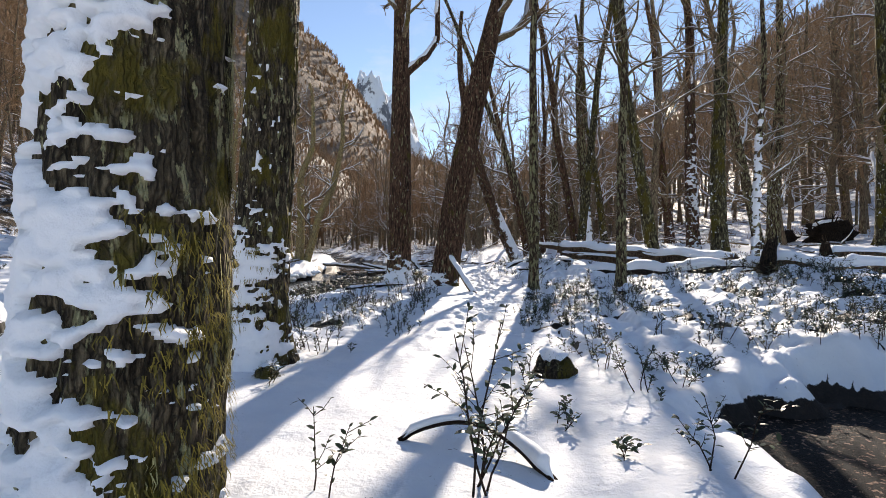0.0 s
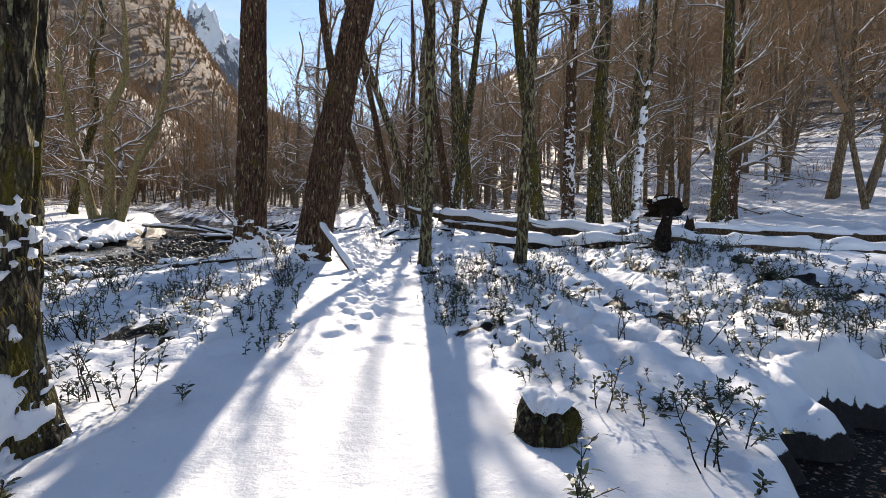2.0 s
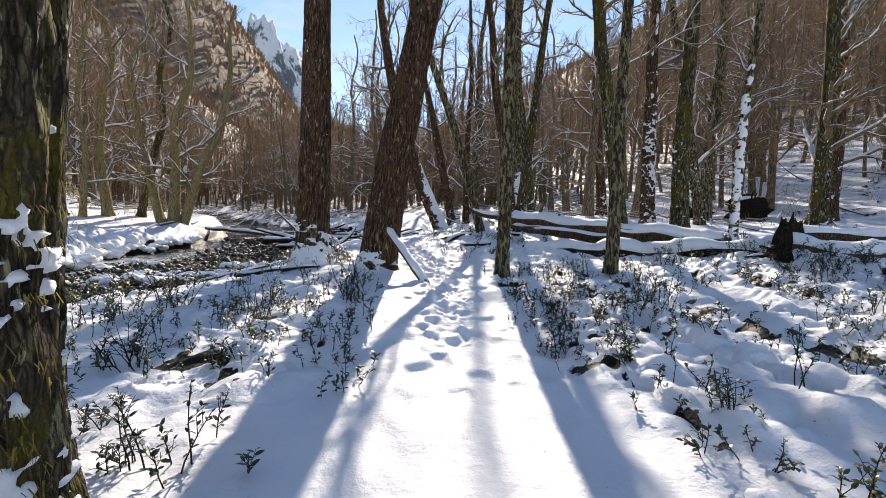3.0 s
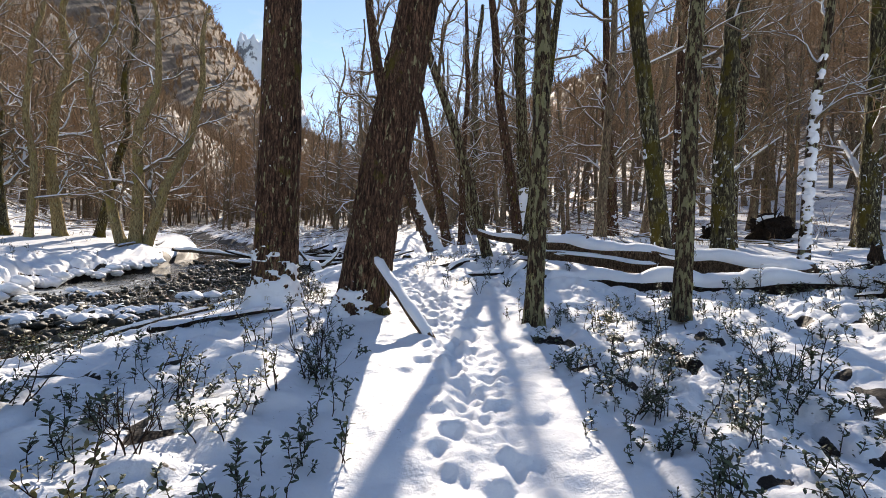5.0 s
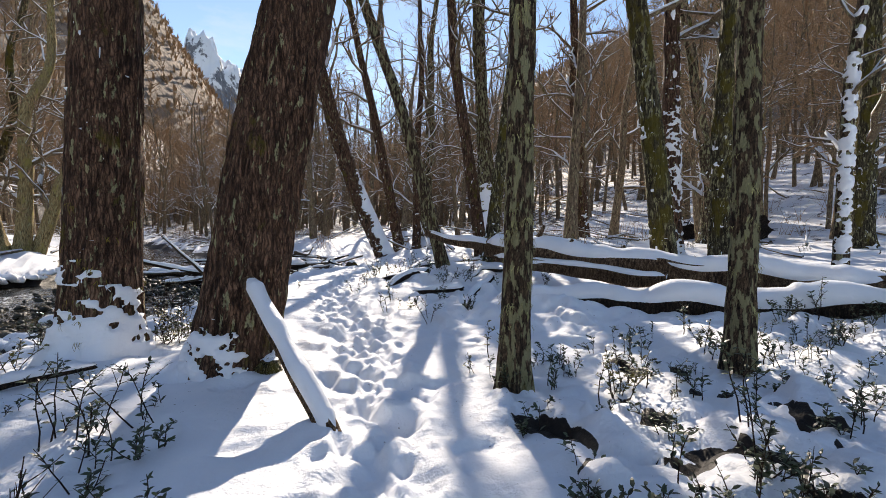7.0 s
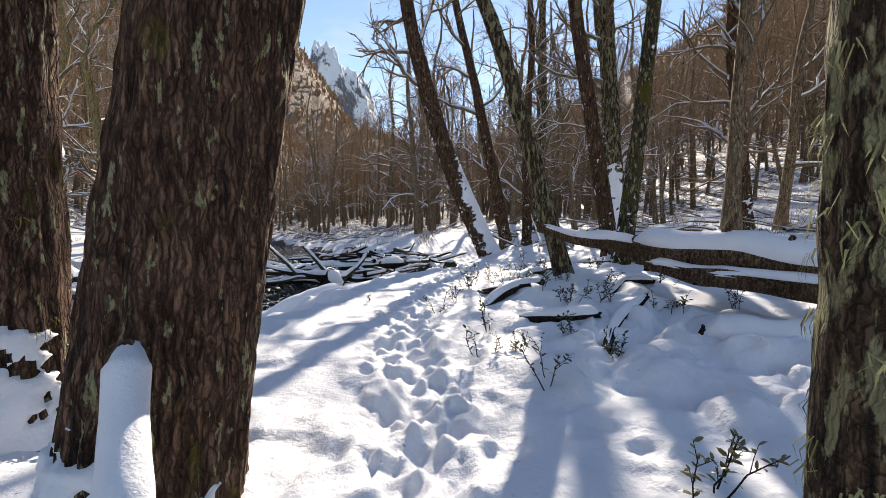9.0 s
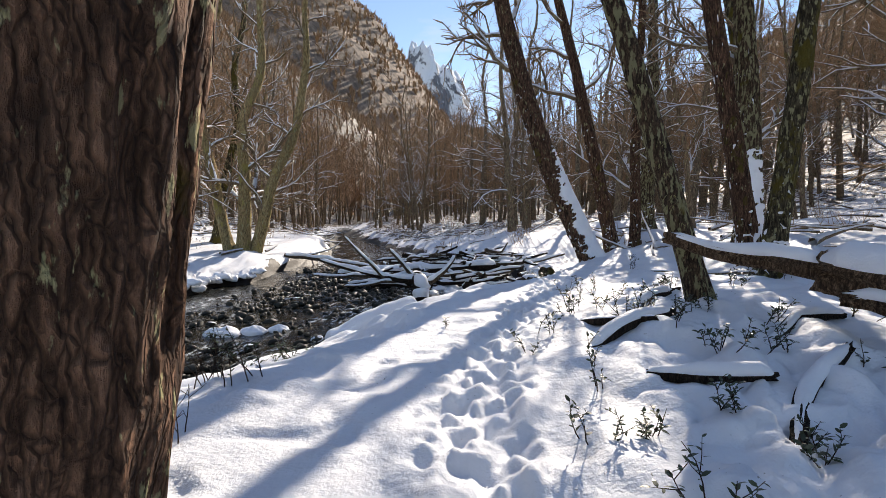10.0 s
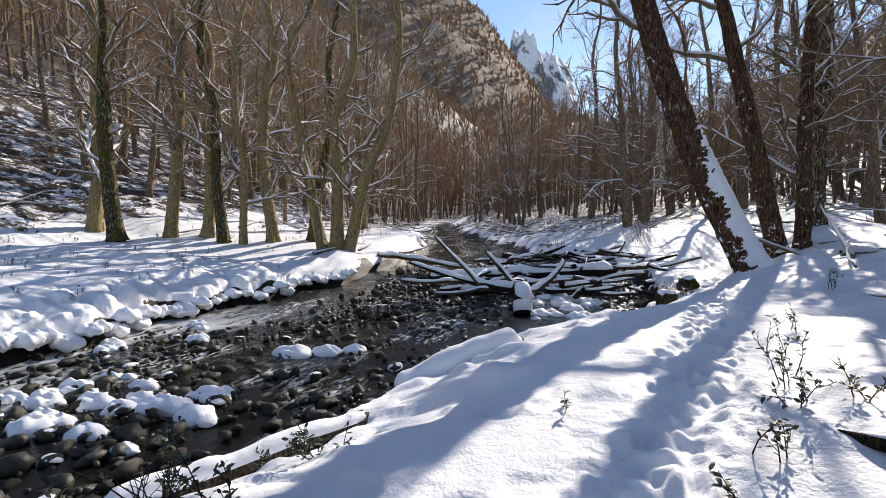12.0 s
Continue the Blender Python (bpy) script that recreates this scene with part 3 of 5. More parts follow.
def make_mountain(name, base, snow_from):
    m, n, l, b = material(name)
    g = n.new("ShaderNodeNewGeometry")
    sx = n.new("ShaderNodeSeparateXYZ")
    l.new(g.outputs["Normal"], sx.inputs[0])
    tc = n.new("ShaderNodeTexCoord").outputs["Object"]
    a = tex_noise(n, l, 0.012, 8, 0.68, None, tc)
    f = tex_noise(n, l, 0.12, 6, 0.7, (1, 1, 0.4), tc)
    s = math_node(n, l, "ADD", math_node(n, l, "MULTIPLY", sx.outputs["Z"], 0.6), a)
    rock = ramp(n, l, f, (0.35, tuple(v * 0.5 for v in base)), (0.65, tuple(v * 1.5 for v in base)))
    l.new(mix(n, l, ramp(n, l, s, (snow_from, grey(0)), (snow_from + 0.06, grey(1))), rock, (0.85, 0.88, 0.93)), b.inputs["Base Color"])
    b.inputs["Roughness"].default_value = 0.9
    bump(n, l, f, b, 0.8, 6.0)
    return m


def build_mountain(name, mat, cx, cy, sx, sy, height, seed, rough, label, power=1.0, woods=0, bumps=0.1):
    n = 96
    U, V = np.meshgrid(np.linspace(-1, 1, n), np.linspace(-1, 1, n))
    d = np.sqrt(U * U + V * V)
    ridge = 1 - np.abs(fbm(U * 2.4 + seed, V * 2.4 - seed, seed, 6))
    Z = height * np.clip(1 - d, 0, 1) ** power * (1 - rough + rough * ridge) + height * bumps * fbm(U * 7, V * 7, seed + 3.0, 4) * smooth(1, 0.7, d)
    g = Geo()
    P = np.stack([U * sx, V * sy, Z - 12], -1)
    g.add(P, grid_faces(n, n, False))
    ob = new(name, g.mesh(name, mat))
    ob.location = (cx, cy, 0)
    if woods:
        rng = np.random.default_rng(int(seed))
        gw = Geo()
        for _ in range(woods):
            i, j = int(rng.integers(2, n // 2 + 12)), int(rng.integers(2, n - 3))
            f, h = rng.uniform(0, 1, 2), rng.uniform(9, 19)
            base = P[i, j] * (1 - f[0]) + P[i + 1, j] * f[0] + (P[i, j + 1] - P[i, j]) * f[1] + np.array([cx, cy, -1.0])
            for _k in range(7):
                t = rng.uniform(0, 6.28)
                o = np.array([math.cos(t), math.sin(t), 0])
                s = base + np.array([0, 0, h * rng.uniform(0, 0.5)])
                tip = s + o * h * rng.uniform(0.1, 0.35) + np.array([0, 0, h * rng.uniform(0.25, 0.5)])
                w = np.array([-o[1], o[0], 0]) * rng.uniform(0.6, 1.7)
                gw.add([s - w, s + w, tip], [[0, 1, 2]])
        tagged(new(name + "_woods", gw.mesh(name + "_woods", TWIG, False)), "bare brown woods on the distant mountainside", "woods", kind="stuff")
    return tagged(ob, label, "mountain", kind="structure")


build_mountain("backdrop_peak", make_mountain("peak_rock", (0.16, 0.17, 0.2), 0.66), -350, 2600, 420, 700, 1180, 4.0, 0.45, "snowy rocky mountain peak beyond the valley", 0.85)
build_mountain("backdrop_ridge", make_mountain("ridge_woods", (0.25, 0.18, 0.125), 1.3), -462, 900, 480, 640, 640, 11.0, 0.08, "steep brown wooded mountainside above the valley", 0.75, 7500, 0.035)
build_mountain("backdrop_ridge_2", make_mountain("ridge_woods_2", (0.25, 0.18, 0.125), 1.3), 720, 900, 620, 640, 480, 21.0, 0.22, "brown wooded mountainside beyond the forest", 0.8, 3500, 0.035)


# ---- trunks ----
def cap_snow(geo, p, r, thick, rng, span=75, cols=9, gaps=0.0):
    """A cushion of snow on the upper side of a lying or leaning limb."""
    p, r = np.asarray(p, float), np.broadcast_to(np.asarray(r, float), (len(p),))
    d = np.gradient(p, axis=0)
    d /= np.linalg.norm(d, axis=1)[:, None] + 1e-9
    side = np.cross(d, np.array([0, 0, 1.0]))
    side /= np.linalg.norm(side, axis=1)[:, None] + 1e-9
    up = np.cross(side, d)
    a = np.radians(np.linspace(-span, span, cols))
    seed = rng.uniform(0, 50)
    s = np.cumsum(np.concatenate([[0], np.linalg.norm(np.diff(p, axis=0), axis=1)]))
    lump = 0.75 + 0.45 * vnoise(s * 2.3 + seed, 1.0) + 0.2 * vnoise(s * 6 + seed, 2.0)
    if gaps:
        lump = lump * smooth(-0.1, 0.2, vnoise(s * 1.1 + seed, 7.0) + 1 - 1.6 * gaps)
    ends = np.minimum(1, np.minimum(np.arange(len(p)), np.arange(len(p))[::-1]) / 1.5)
    t = (thick * lump * ends)[:, None] * np.clip(np.cos(a * 90 / span), 0, 1)[None] ** 0.6
    t = t - 0.014 * (1 - np.cos(a * 90 / span))[None] - 0.012 * (1 - ends)[:, None]
    rad = r[:, None] + t
    v = p[:, None] + rad[..., None] * (np.sin(a)[None, :, None] * side[:, None] + np.cos(a)[None, :, None] * up[:, None])
    geo.add(v, grid_faces(len(p), cols, False))


def trunk_surface(h, path, rad, nu, rough, seed, flare):
    """Rings of a bark-ridged trunk: points, and the angle of each column."""
    th = np.arange(nu) * 2 * math.pi / nu
    H, T = np.meshgrid(h, th, indexing="ij")
    R = np.repeat(rad[:, None], nu, 1)
    root = flare * np.exp(-H / 0.32) * (0.75 + 0.5 * np.cos(5 * T + seed) + 0.3 * np.cos(3 * T + 2 * seed))
    R = R * (1 + root) * (1 + 0.05 * vnoise(np.cos(T) * 1.5 + seed, np.sin(T) * 1.5, H * 0.8))
    k = 8.5
    n1 = vnoise(np.cos(T) * R * k * 1.5, np.sin(T) * R * k * 1.5, H * 2.1 + seed)
    n2 = vnoise(np.cos(T) * R * k * 4, np.sin(T) * R * k * 4, H * 6 + seed)
    D = rough * (0.6 - np.abs(n1) * 1.6 + 0.45 * n2)
    return H, T, R, D


def ringed(path, R, T):
    a, b = ring_frames(path)
    return path[:, None] + R[..., None] * (np.cos(T)[..., None] * a[:, None] + np.sin(T)[..., None] * b[:, None])


def hanging_strands(geo, rng, path, rad, n, lo, hi, length, turn=None, spread=0.16):
    """Tufts of lichen that hang from the bark."""
    for _ in range(n):
        s = rng.uniform(lo, hi)
        p, d = along(path, s)
        r = rad[min(int(s * (len(rad) - 1)), len(rad) - 1)]
        t = rng.uniform(0, 2 * math.pi) if turn is None else rng.normal(turn, spread)
        o = np.array([math.cos(t), math.sin(t), 0])
        tan = np.array([-math.sin(t), math.cos(t), 0])
        for _k in range(5):
            w, ln = rng.uniform(0.0015, 0.004), length * rng.uniform(0.4, 1.3)
            q = p + o * (r + 0.006 + rng.uniform(0, 0.015)) + tan * rng.uniform(-0.05, 0.05)
            tip = q + np.array([0, 0, -ln]) + o * rng.uniform(-0.004, 0.02) + tan * rng.uniform(-0.03, 0.03)
            m = (q + tip) / 2 + tan * rng.uniform(-0.02, 0.02) + o * 0.012
            geo.add([q - tan * w, q + tan * w, m + tan * w * 0.9, tip, m - tan * w * 0.9], [[0, 1, 2, 4]])
            geo.add([m - tan * w * 0.9, m + tan * w * 0.9, tip], [[0, 1, 2]])


def standing_tree(x, y, r, height, lean, bark, label, seed, fine=0.03, rough=0.02, flare=0.45, snow=0.0, snow_side=0.0, snow_top=2.5, bow=0.15,
                  limbs=9, first=0.35, reach=3.2, strands=0, tufts=0, curve=(0, 0), snow_thick=0.03, side_bias=0.5, bough=None, beard=None, flecks=0.0):
    """A bare tree: ridged trunk, plastered snow, limbs, twigs, moss and lichen."""
    rng = np.random.default_rng(seed)
    z0 = lz(x, y) - 0.06
    e = thing("tree", (x, y, z0), label, "tree", "bare trees of the wood")
    hs, v, step = [0.0], 0.0, fine
    while v < height:
        step = fine if v < 4.2 else step * 1.13
        v += step * 1.3
        hs.append(min(v, height))
    h = np.array(hs)
    f = h / height
    path = np.stack([lean[0] * h + curve[0] * h * (1 - f) + bow * vnoise(h * 0.35 + seed, 1.0) * f * 2, lean[1] * h + curve[1] * h * (1 - f) + bow * vnoise(h * 0.35 + seed, 5.0) * f * 2, h], -1)
    rad = r * (1 - 0.72 * f ** 1.15) + 0.01
    nu = max(14, int(2 * math.pi * r / fine))
    H, T, R, D = trunk_surface(h, path, rad, nu, rough, seed * 1.7, flare)
    g = Geo()
    g.add(ringed(path, R + D, T), grid_faces(len(h), nu))
    part("trunk", g, bark, e)
    if snow > 0 or flecks:
        keep = h < (max(snow_top + 0.8, 7.0) if flecks else snow_top + 0.8)
        n = keep.sum()
        Hs, Ts, Rs = H[keep], T[keep], R[keep]
        px, py = np.cos(Ts) * Rs, np.sin(Ts) * Rs
        mask = 0.55 * fbm(px * 2.6 + seed, py * 2.6, Hs * 1.9, 3) + 1.0 * fbm(px * 5.5, py * 5.5 + seed, Hs * 9.5, 4)
        mask = mask + 0.75 * fbm(px * 13, py * 13 + seed, Hs * 21, 2)
        mask = mask + side_bias * np.cos(Ts - snow_side) + snow - 0.95 + 0.55 * np.exp(-Hs / 0.28) - 1.6 * smooth(snow_top * 0.6, snow_top + 0.7, Hs)
        if flecks:
            spot = vnoise(px * 21 + 5, py * 21 + seed, Hs * 15) + 0.5 * vnoise(px * 4, py * 4, Hs * 2.5 + seed) + 0.2 * np.cos(Ts + 1.4) + flecks - 1.13
            mask = np.maximum(mask, 0.6 * spot - 2.0 * smooth(5.0, 7.0, Hs))
        th = np.where(mask > 0, rough * 0.4 + snow_thick * smooth(0, 0.35, mask) * (1 + 0.8 * fbm(px * 12, py * 12, Hs * 12, 2)), -0.05)
        pts = ringed(path[keep], Rs + th, Ts)
        fc = grid_faces(n, nu)
        ok = (mask.reshape(-1)[fc] > 0).any(1)
        gs = Geo()
        gs.add(pts, fc[ok])
        part("snow_patch", gs, SNOW_CAP, e, "white snow plastered on the bark")
    lg, tw = [], Geo()
    even = np.linspace(0, height, 60)
    path, rad = np.stack([np.interp(even, h, path[:, k]) for k in range(3)], -1), np.interp(even, h, rad)
    crown(rng, lg, tw, path, r, 2, limbs + 3, reach, first * 0.9)
    for a in lg:
        part("limb", a, LIMB, e)
    if bough:
        pts = np.array(bough[0], float)
        u = np.linspace(0, len(pts) - 1, 30)
        q = np.stack([np.interp(u, np.arange(len(pts)), pts[:, k]) for k in range(3)], -1) + 0.04 * np.stack([vnoise(u * 1.7, 3.0 + k) for k in range(3)], -1)
        rr = np.linspace(bough[1], bough[2], 30)
        gb, gsn = Geo(), Geo()
        tube(gb, q, rr, 10)
        lb = part("limb", gb, bark, e)
        cap_snow(gsn, q, rr, 0.07, rng, 80)
        part("snow_cap", gsn, SNOW_CAP, lb, "snow lying on the limb")
    if tw.n:
        tagged(part("twig_canopy", tw, TWIG, e, "fine bare brown twigs"), kind="stuff")
    if strands:
        gl = Geo()
        hanging_strands(gl, rng, path, rad, strands, 0.04, 4.8 / height, 0.085)
        tagged(part("lichen", gl, LICHEN, e, "pale green hanging lichen", False), kind="stuff")
    if beard:
        gl = Geo()
        for a, bb in ((1.9, 3.0), (0.95, 1.6), (3.2, 4.2)):
            hanging_strands(gl, rng, path, rad, 70, a / height, bb / height, 0.34, beard)
        tagged(part("lichen_beard", gl, LICHEN, e, "long pale green beard of lichen", False), kind="stuff")
    if tufts:
        gm = Geo()
        hanging_strands(gm, rng, path, rad * 1.12, tufts, 0.01, 1.7 / height, 0.09, -0.35 if beard else None, 0.35)
        tagged(part("moss", gm, MOSS, e, "yellow-green moss tufts", False), kind="stuff")
    return e


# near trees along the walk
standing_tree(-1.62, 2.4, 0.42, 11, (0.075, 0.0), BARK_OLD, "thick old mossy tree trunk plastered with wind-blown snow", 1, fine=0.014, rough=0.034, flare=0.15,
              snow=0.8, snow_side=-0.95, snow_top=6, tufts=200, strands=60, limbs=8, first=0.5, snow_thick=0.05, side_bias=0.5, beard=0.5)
standing_tree(-2.34, 6.05, 0.34, 14, (0.035, 0.0), BARK_OLD, "thick dark tree trunk with snow and yellow moss low down", 2, fine=0.018, rough=0.03, flare=0.3,
              snow=0.76, snow_side=-0.2, side_bias=0.38, snow_top=2.1, flecks=0.36, tufts=160, limbs=9, first=0.5)
standing_tree(-1.4, 15.2, 0.36, 15, (0.0, 0.0), BARK_BROWN, "straight brown tree trunk with snow at its foot", 3, fine=0.024, rough=0.022, flare=0.4,
              snow=0.62, snow_side=-0.1, snow_top=1.0, flecks=0.2, limbs=8, first=0.55, tufts=40, bough=([(0, 0, 6.5), (0.45, -0.1, 6.9), (0.85, -0.1, 7.15), (1.2, 0, 7.8), (1.22, 0, 9.2)], 0.14, 0.07))
standing_tree(0.0, 14.25, 0.385, 15, (0.24, 0.02), BARK_BROWN, "thick leaning tree with furrowed reddish-brown bark", 4, fine=0.015, rough=0.028, flare=0.2,
              snow=0.45, snow_side=-1.2, snow_top=0.5, limbs=8, first=0.5, curve=(-0.13, 0))
standing_tree(2.45, 12.92, 0.12, 12, (-0.012, 0.0), BARK_LICHEN, "slender upright tree covered in pale lichen", 5, fine=0.012, rough=0.012, flare=0.3, limbs=8, first=0.5, strands=150, reach=2.2, bow=0.1)
standing_tree(4.65, 12.55, 0.118, 12, (0.0, 0.0), BARK_LICHEN, "slender tree with lichen and dark bark", 6, fine=0.014, rough=0.012, flare=0.35, limbs=8, first=0.5, strands=80, reach=2.2)
standing_tree(3.85, 19.2, 0.125, 13, (-0.36, 0.03), BARK_LICHEN, "leaning grey tree beside the broken end of a fallen log", 7, fine=0.02, rough=0.016, flare=0.3, limbs=9, first=0.35, strands=50, curve=(0.07, 0))
standing_tree(4.3, 28.0, 0.33, 15, (-0.2, 0.05), BARK_BROWN, "tree leaning over the stream with snow along its upper side", 8, fine=0.026, rough=0.025, flare=0.2, flecks=0.3, snow=0.7, snow_side=1.4, snow_top=3.2, limbs=8, first=0.4, side_bias=1.1, curve=(-0.3, 0))
standing_tree(5.3, 29.6, 0.22, 14, (-0.2, 0.05), BARK_BROWN, "dark slim tree leaning beside a larger one", 9, fine=0.035, limbs=8, first=0.35, flecks=0.35)
standing_tree(7.9, 26.4, 0.30, 14, (-0.03, 0.0), BARK_LICHEN, "grey tree with a band of snow on its side", 10, fine=0.03, flecks=0.3, snow=0.55, snow_side=-0.2, snow_top=3.0, limbs=10, first=0.3, side_bias=0.9)
standing_tree(7.1, 16.1, 0.20, 13, (-0.17, 0.0), BARK_MOSS, "mossy green tree leaning sideways", 11, fine=0.025, limbs=9, first=0.4, strands=120, curve=(0.05, 0), flecks=0.3)
standing_tree(10.2, 17.7, 0.27, 14, (0.0, 0.0), BARK_MOSS, "upright tree with thick green moss and lichen", 12, fine=0.03, limbs=9, first=0.4, strands=120, flecks=0.3)
standing_tree(9.9, 18.9, 0.24, 14, (-0.03, 0.03), BARK_BROWN, "dark tree standing behind a mossy one", 13, fine=0.03, limbs=9, first=0.4, flecks=0.4, snow=0.45, snow_top=9)
standing_tree(9.65, 14.85, 0.105, 10, (0.01, 0.0), BARK_LICHEN, "slim tree white with snow on one side", 14, fine=0.02, rough=0.012, snow=0.72, snow_side=-0.6, snow_top=7, limbs=8, first=0.3, reach=1.8)
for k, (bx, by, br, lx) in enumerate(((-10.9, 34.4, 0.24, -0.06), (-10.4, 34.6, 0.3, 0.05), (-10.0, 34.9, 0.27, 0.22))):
    standing_tree(bx, by, br, 13, (lx, 0.0), BARK_SUNLIT, "sunlit golden-brown tree stem in a clump by the stream", 20 + k, fine=0.045, limbs=12, first=0.14, bow=0.35, curve=((-0.2, 0.05, 0.16)[k], 0))
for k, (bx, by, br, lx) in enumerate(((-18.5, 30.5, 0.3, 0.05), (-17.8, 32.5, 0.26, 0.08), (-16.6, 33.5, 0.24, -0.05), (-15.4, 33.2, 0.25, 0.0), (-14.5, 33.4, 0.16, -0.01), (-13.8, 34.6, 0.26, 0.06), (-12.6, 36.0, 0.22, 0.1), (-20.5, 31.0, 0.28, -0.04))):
    standing_tree(bx, by, br, 15, (lx, 0.0), BARK_SUNLIT if k % 3 else BARK_MOSS, "mossy sunlit tree on the far bank", 30 + k, fine=0.055, limbs=13, first=0.14, bow=0.3, curve=((-0.16, 0.12, 0.2, -0.1, 0.06)[k % 5], 0))
for k, (bx, by, br, lx) in enumerate(((6.9, 33, 0.2, 0.0), (8.5, 37, 0.35, 0.02), (10.5, 31, 0.22, -0.14), (12.8, 27, 0.24, -0.1), (16.5, 24, 0.3, 0.03), (18, 19.5, 0.32, -0.02), (21, 21.5, 0.26, 0.0), (14.2, 21.5, 0.2, -0.2), (6.4, 22.6, 0.19, 0.12), (6.7, 23.8, 0.2, -0.16))):
    standing_tree(bx, by, br, 15, (lx, 0.0), (BARK_BROWN, BARK_LICHEN, BARK_MOSS)[k % 3], "bare forest tree with lichen-grey bark", 40 + k, fine=0.05, flecks=0.36, limbs=8 if k > 7 else 14, first=0.42 if k > 7 else 0.12)


# ---- the wood around ----
def wood_prototype(seed, height, r):
    rng = np.random.default_rng(seed)
    lean = rng.normal(0, 0.06, 2)
    h = np.linspace(0, height, 14)
    f = h / height
    path = np.stack([lean[0] * h + 0.5 * vnoise(h * 0.3 + seed, 2.0) * f, lean[1] * h + 0.5 * vnoise(h * 0.3 + seed, 6.0) * f, h], -1)
    a, b, c = Geo(), Geo(), Geo()
    tube(a, path, r * (1 - 0.8 * f) + 0.015 + 0.35 * r * np.exp(-h / 0.4), 8, False)
    crown(rng, b, c, path, r, 2, 15, height * 0.23, 0.16, 4, 0.0105)
    return a.mesh("trunk", BARK_FAR), b.mesh("bough_canopy", LIMB), c.mesh("twig_canopy", TWIG)


def place_wood():
    rng = np.random.default_rng(77)
    protos = []
    for k in range(7):
        a, b, c = wood_prototype(100 + k, 11 + 1.3 * k, 0.11 + 0.022 * k)
        e = thing("tree", (0, 0, 0), "bare brown forest tree standing in snow", "tree", "bare trees of the wood")
        for nm, me in (("trunk", a), ("bough_canopy", b), ("twig_canopy", c)):
            tagged(part(nm, me, None, e), kind="" if nm == "trunk" else "stuff")
        protos.append(e)
    spots, tries = [], 0
    while len(spots) < 180 and tries < 40000:
        tries += 1
        x, y = rng.uniform(-38, 42), rng.uniform(20, 78)
        if river_offset(x, y) < 1.0 or (abs(x - np.interp(y, TRACK_Y, TRACK_X)) < 2.0 and y < 42):
            continue
        if y < 31 and -12.5 < x < 10.5 or (x < 0 and x > -13 and y < 37) or x > 10 and y < 30 and rng.uniform() < 0.5 or (-24 < x < -10 and y < 36) or (-18 < x < 4 and y < 58 and rng.uniform() < 0.35):
            continue
        if any((x - a) ** 2 + (y - b) ** 2 < 1.7 for a, b in spots):
            continue
        if 36 < y < 60 and -21 < x - 0.25 * (y - 33) < -8 and rng.uniform() < 0.6:
            continue
        if 30 < y < 48 and 3 < x < 14 and rng.uniform() < 0.5:
            continue
        if -0.27 < x / y < 0.0 and 0.28 * (y - 15) < 11:
            continue
        spots.append((x, y))
    for k, (x, y) in enumerate(spots):
        e = protos[k % 7 if k < 7 or not -0.27 < x / y < 0.0 else k % 2]
        m = pose(x, y, lz(x, y) - 0.08, 0, 0, rng.uniform(0, 360))
        if k < 7:
            e.matrix_basis = m
        else:
            copy_thing(e, m)


place_wood()


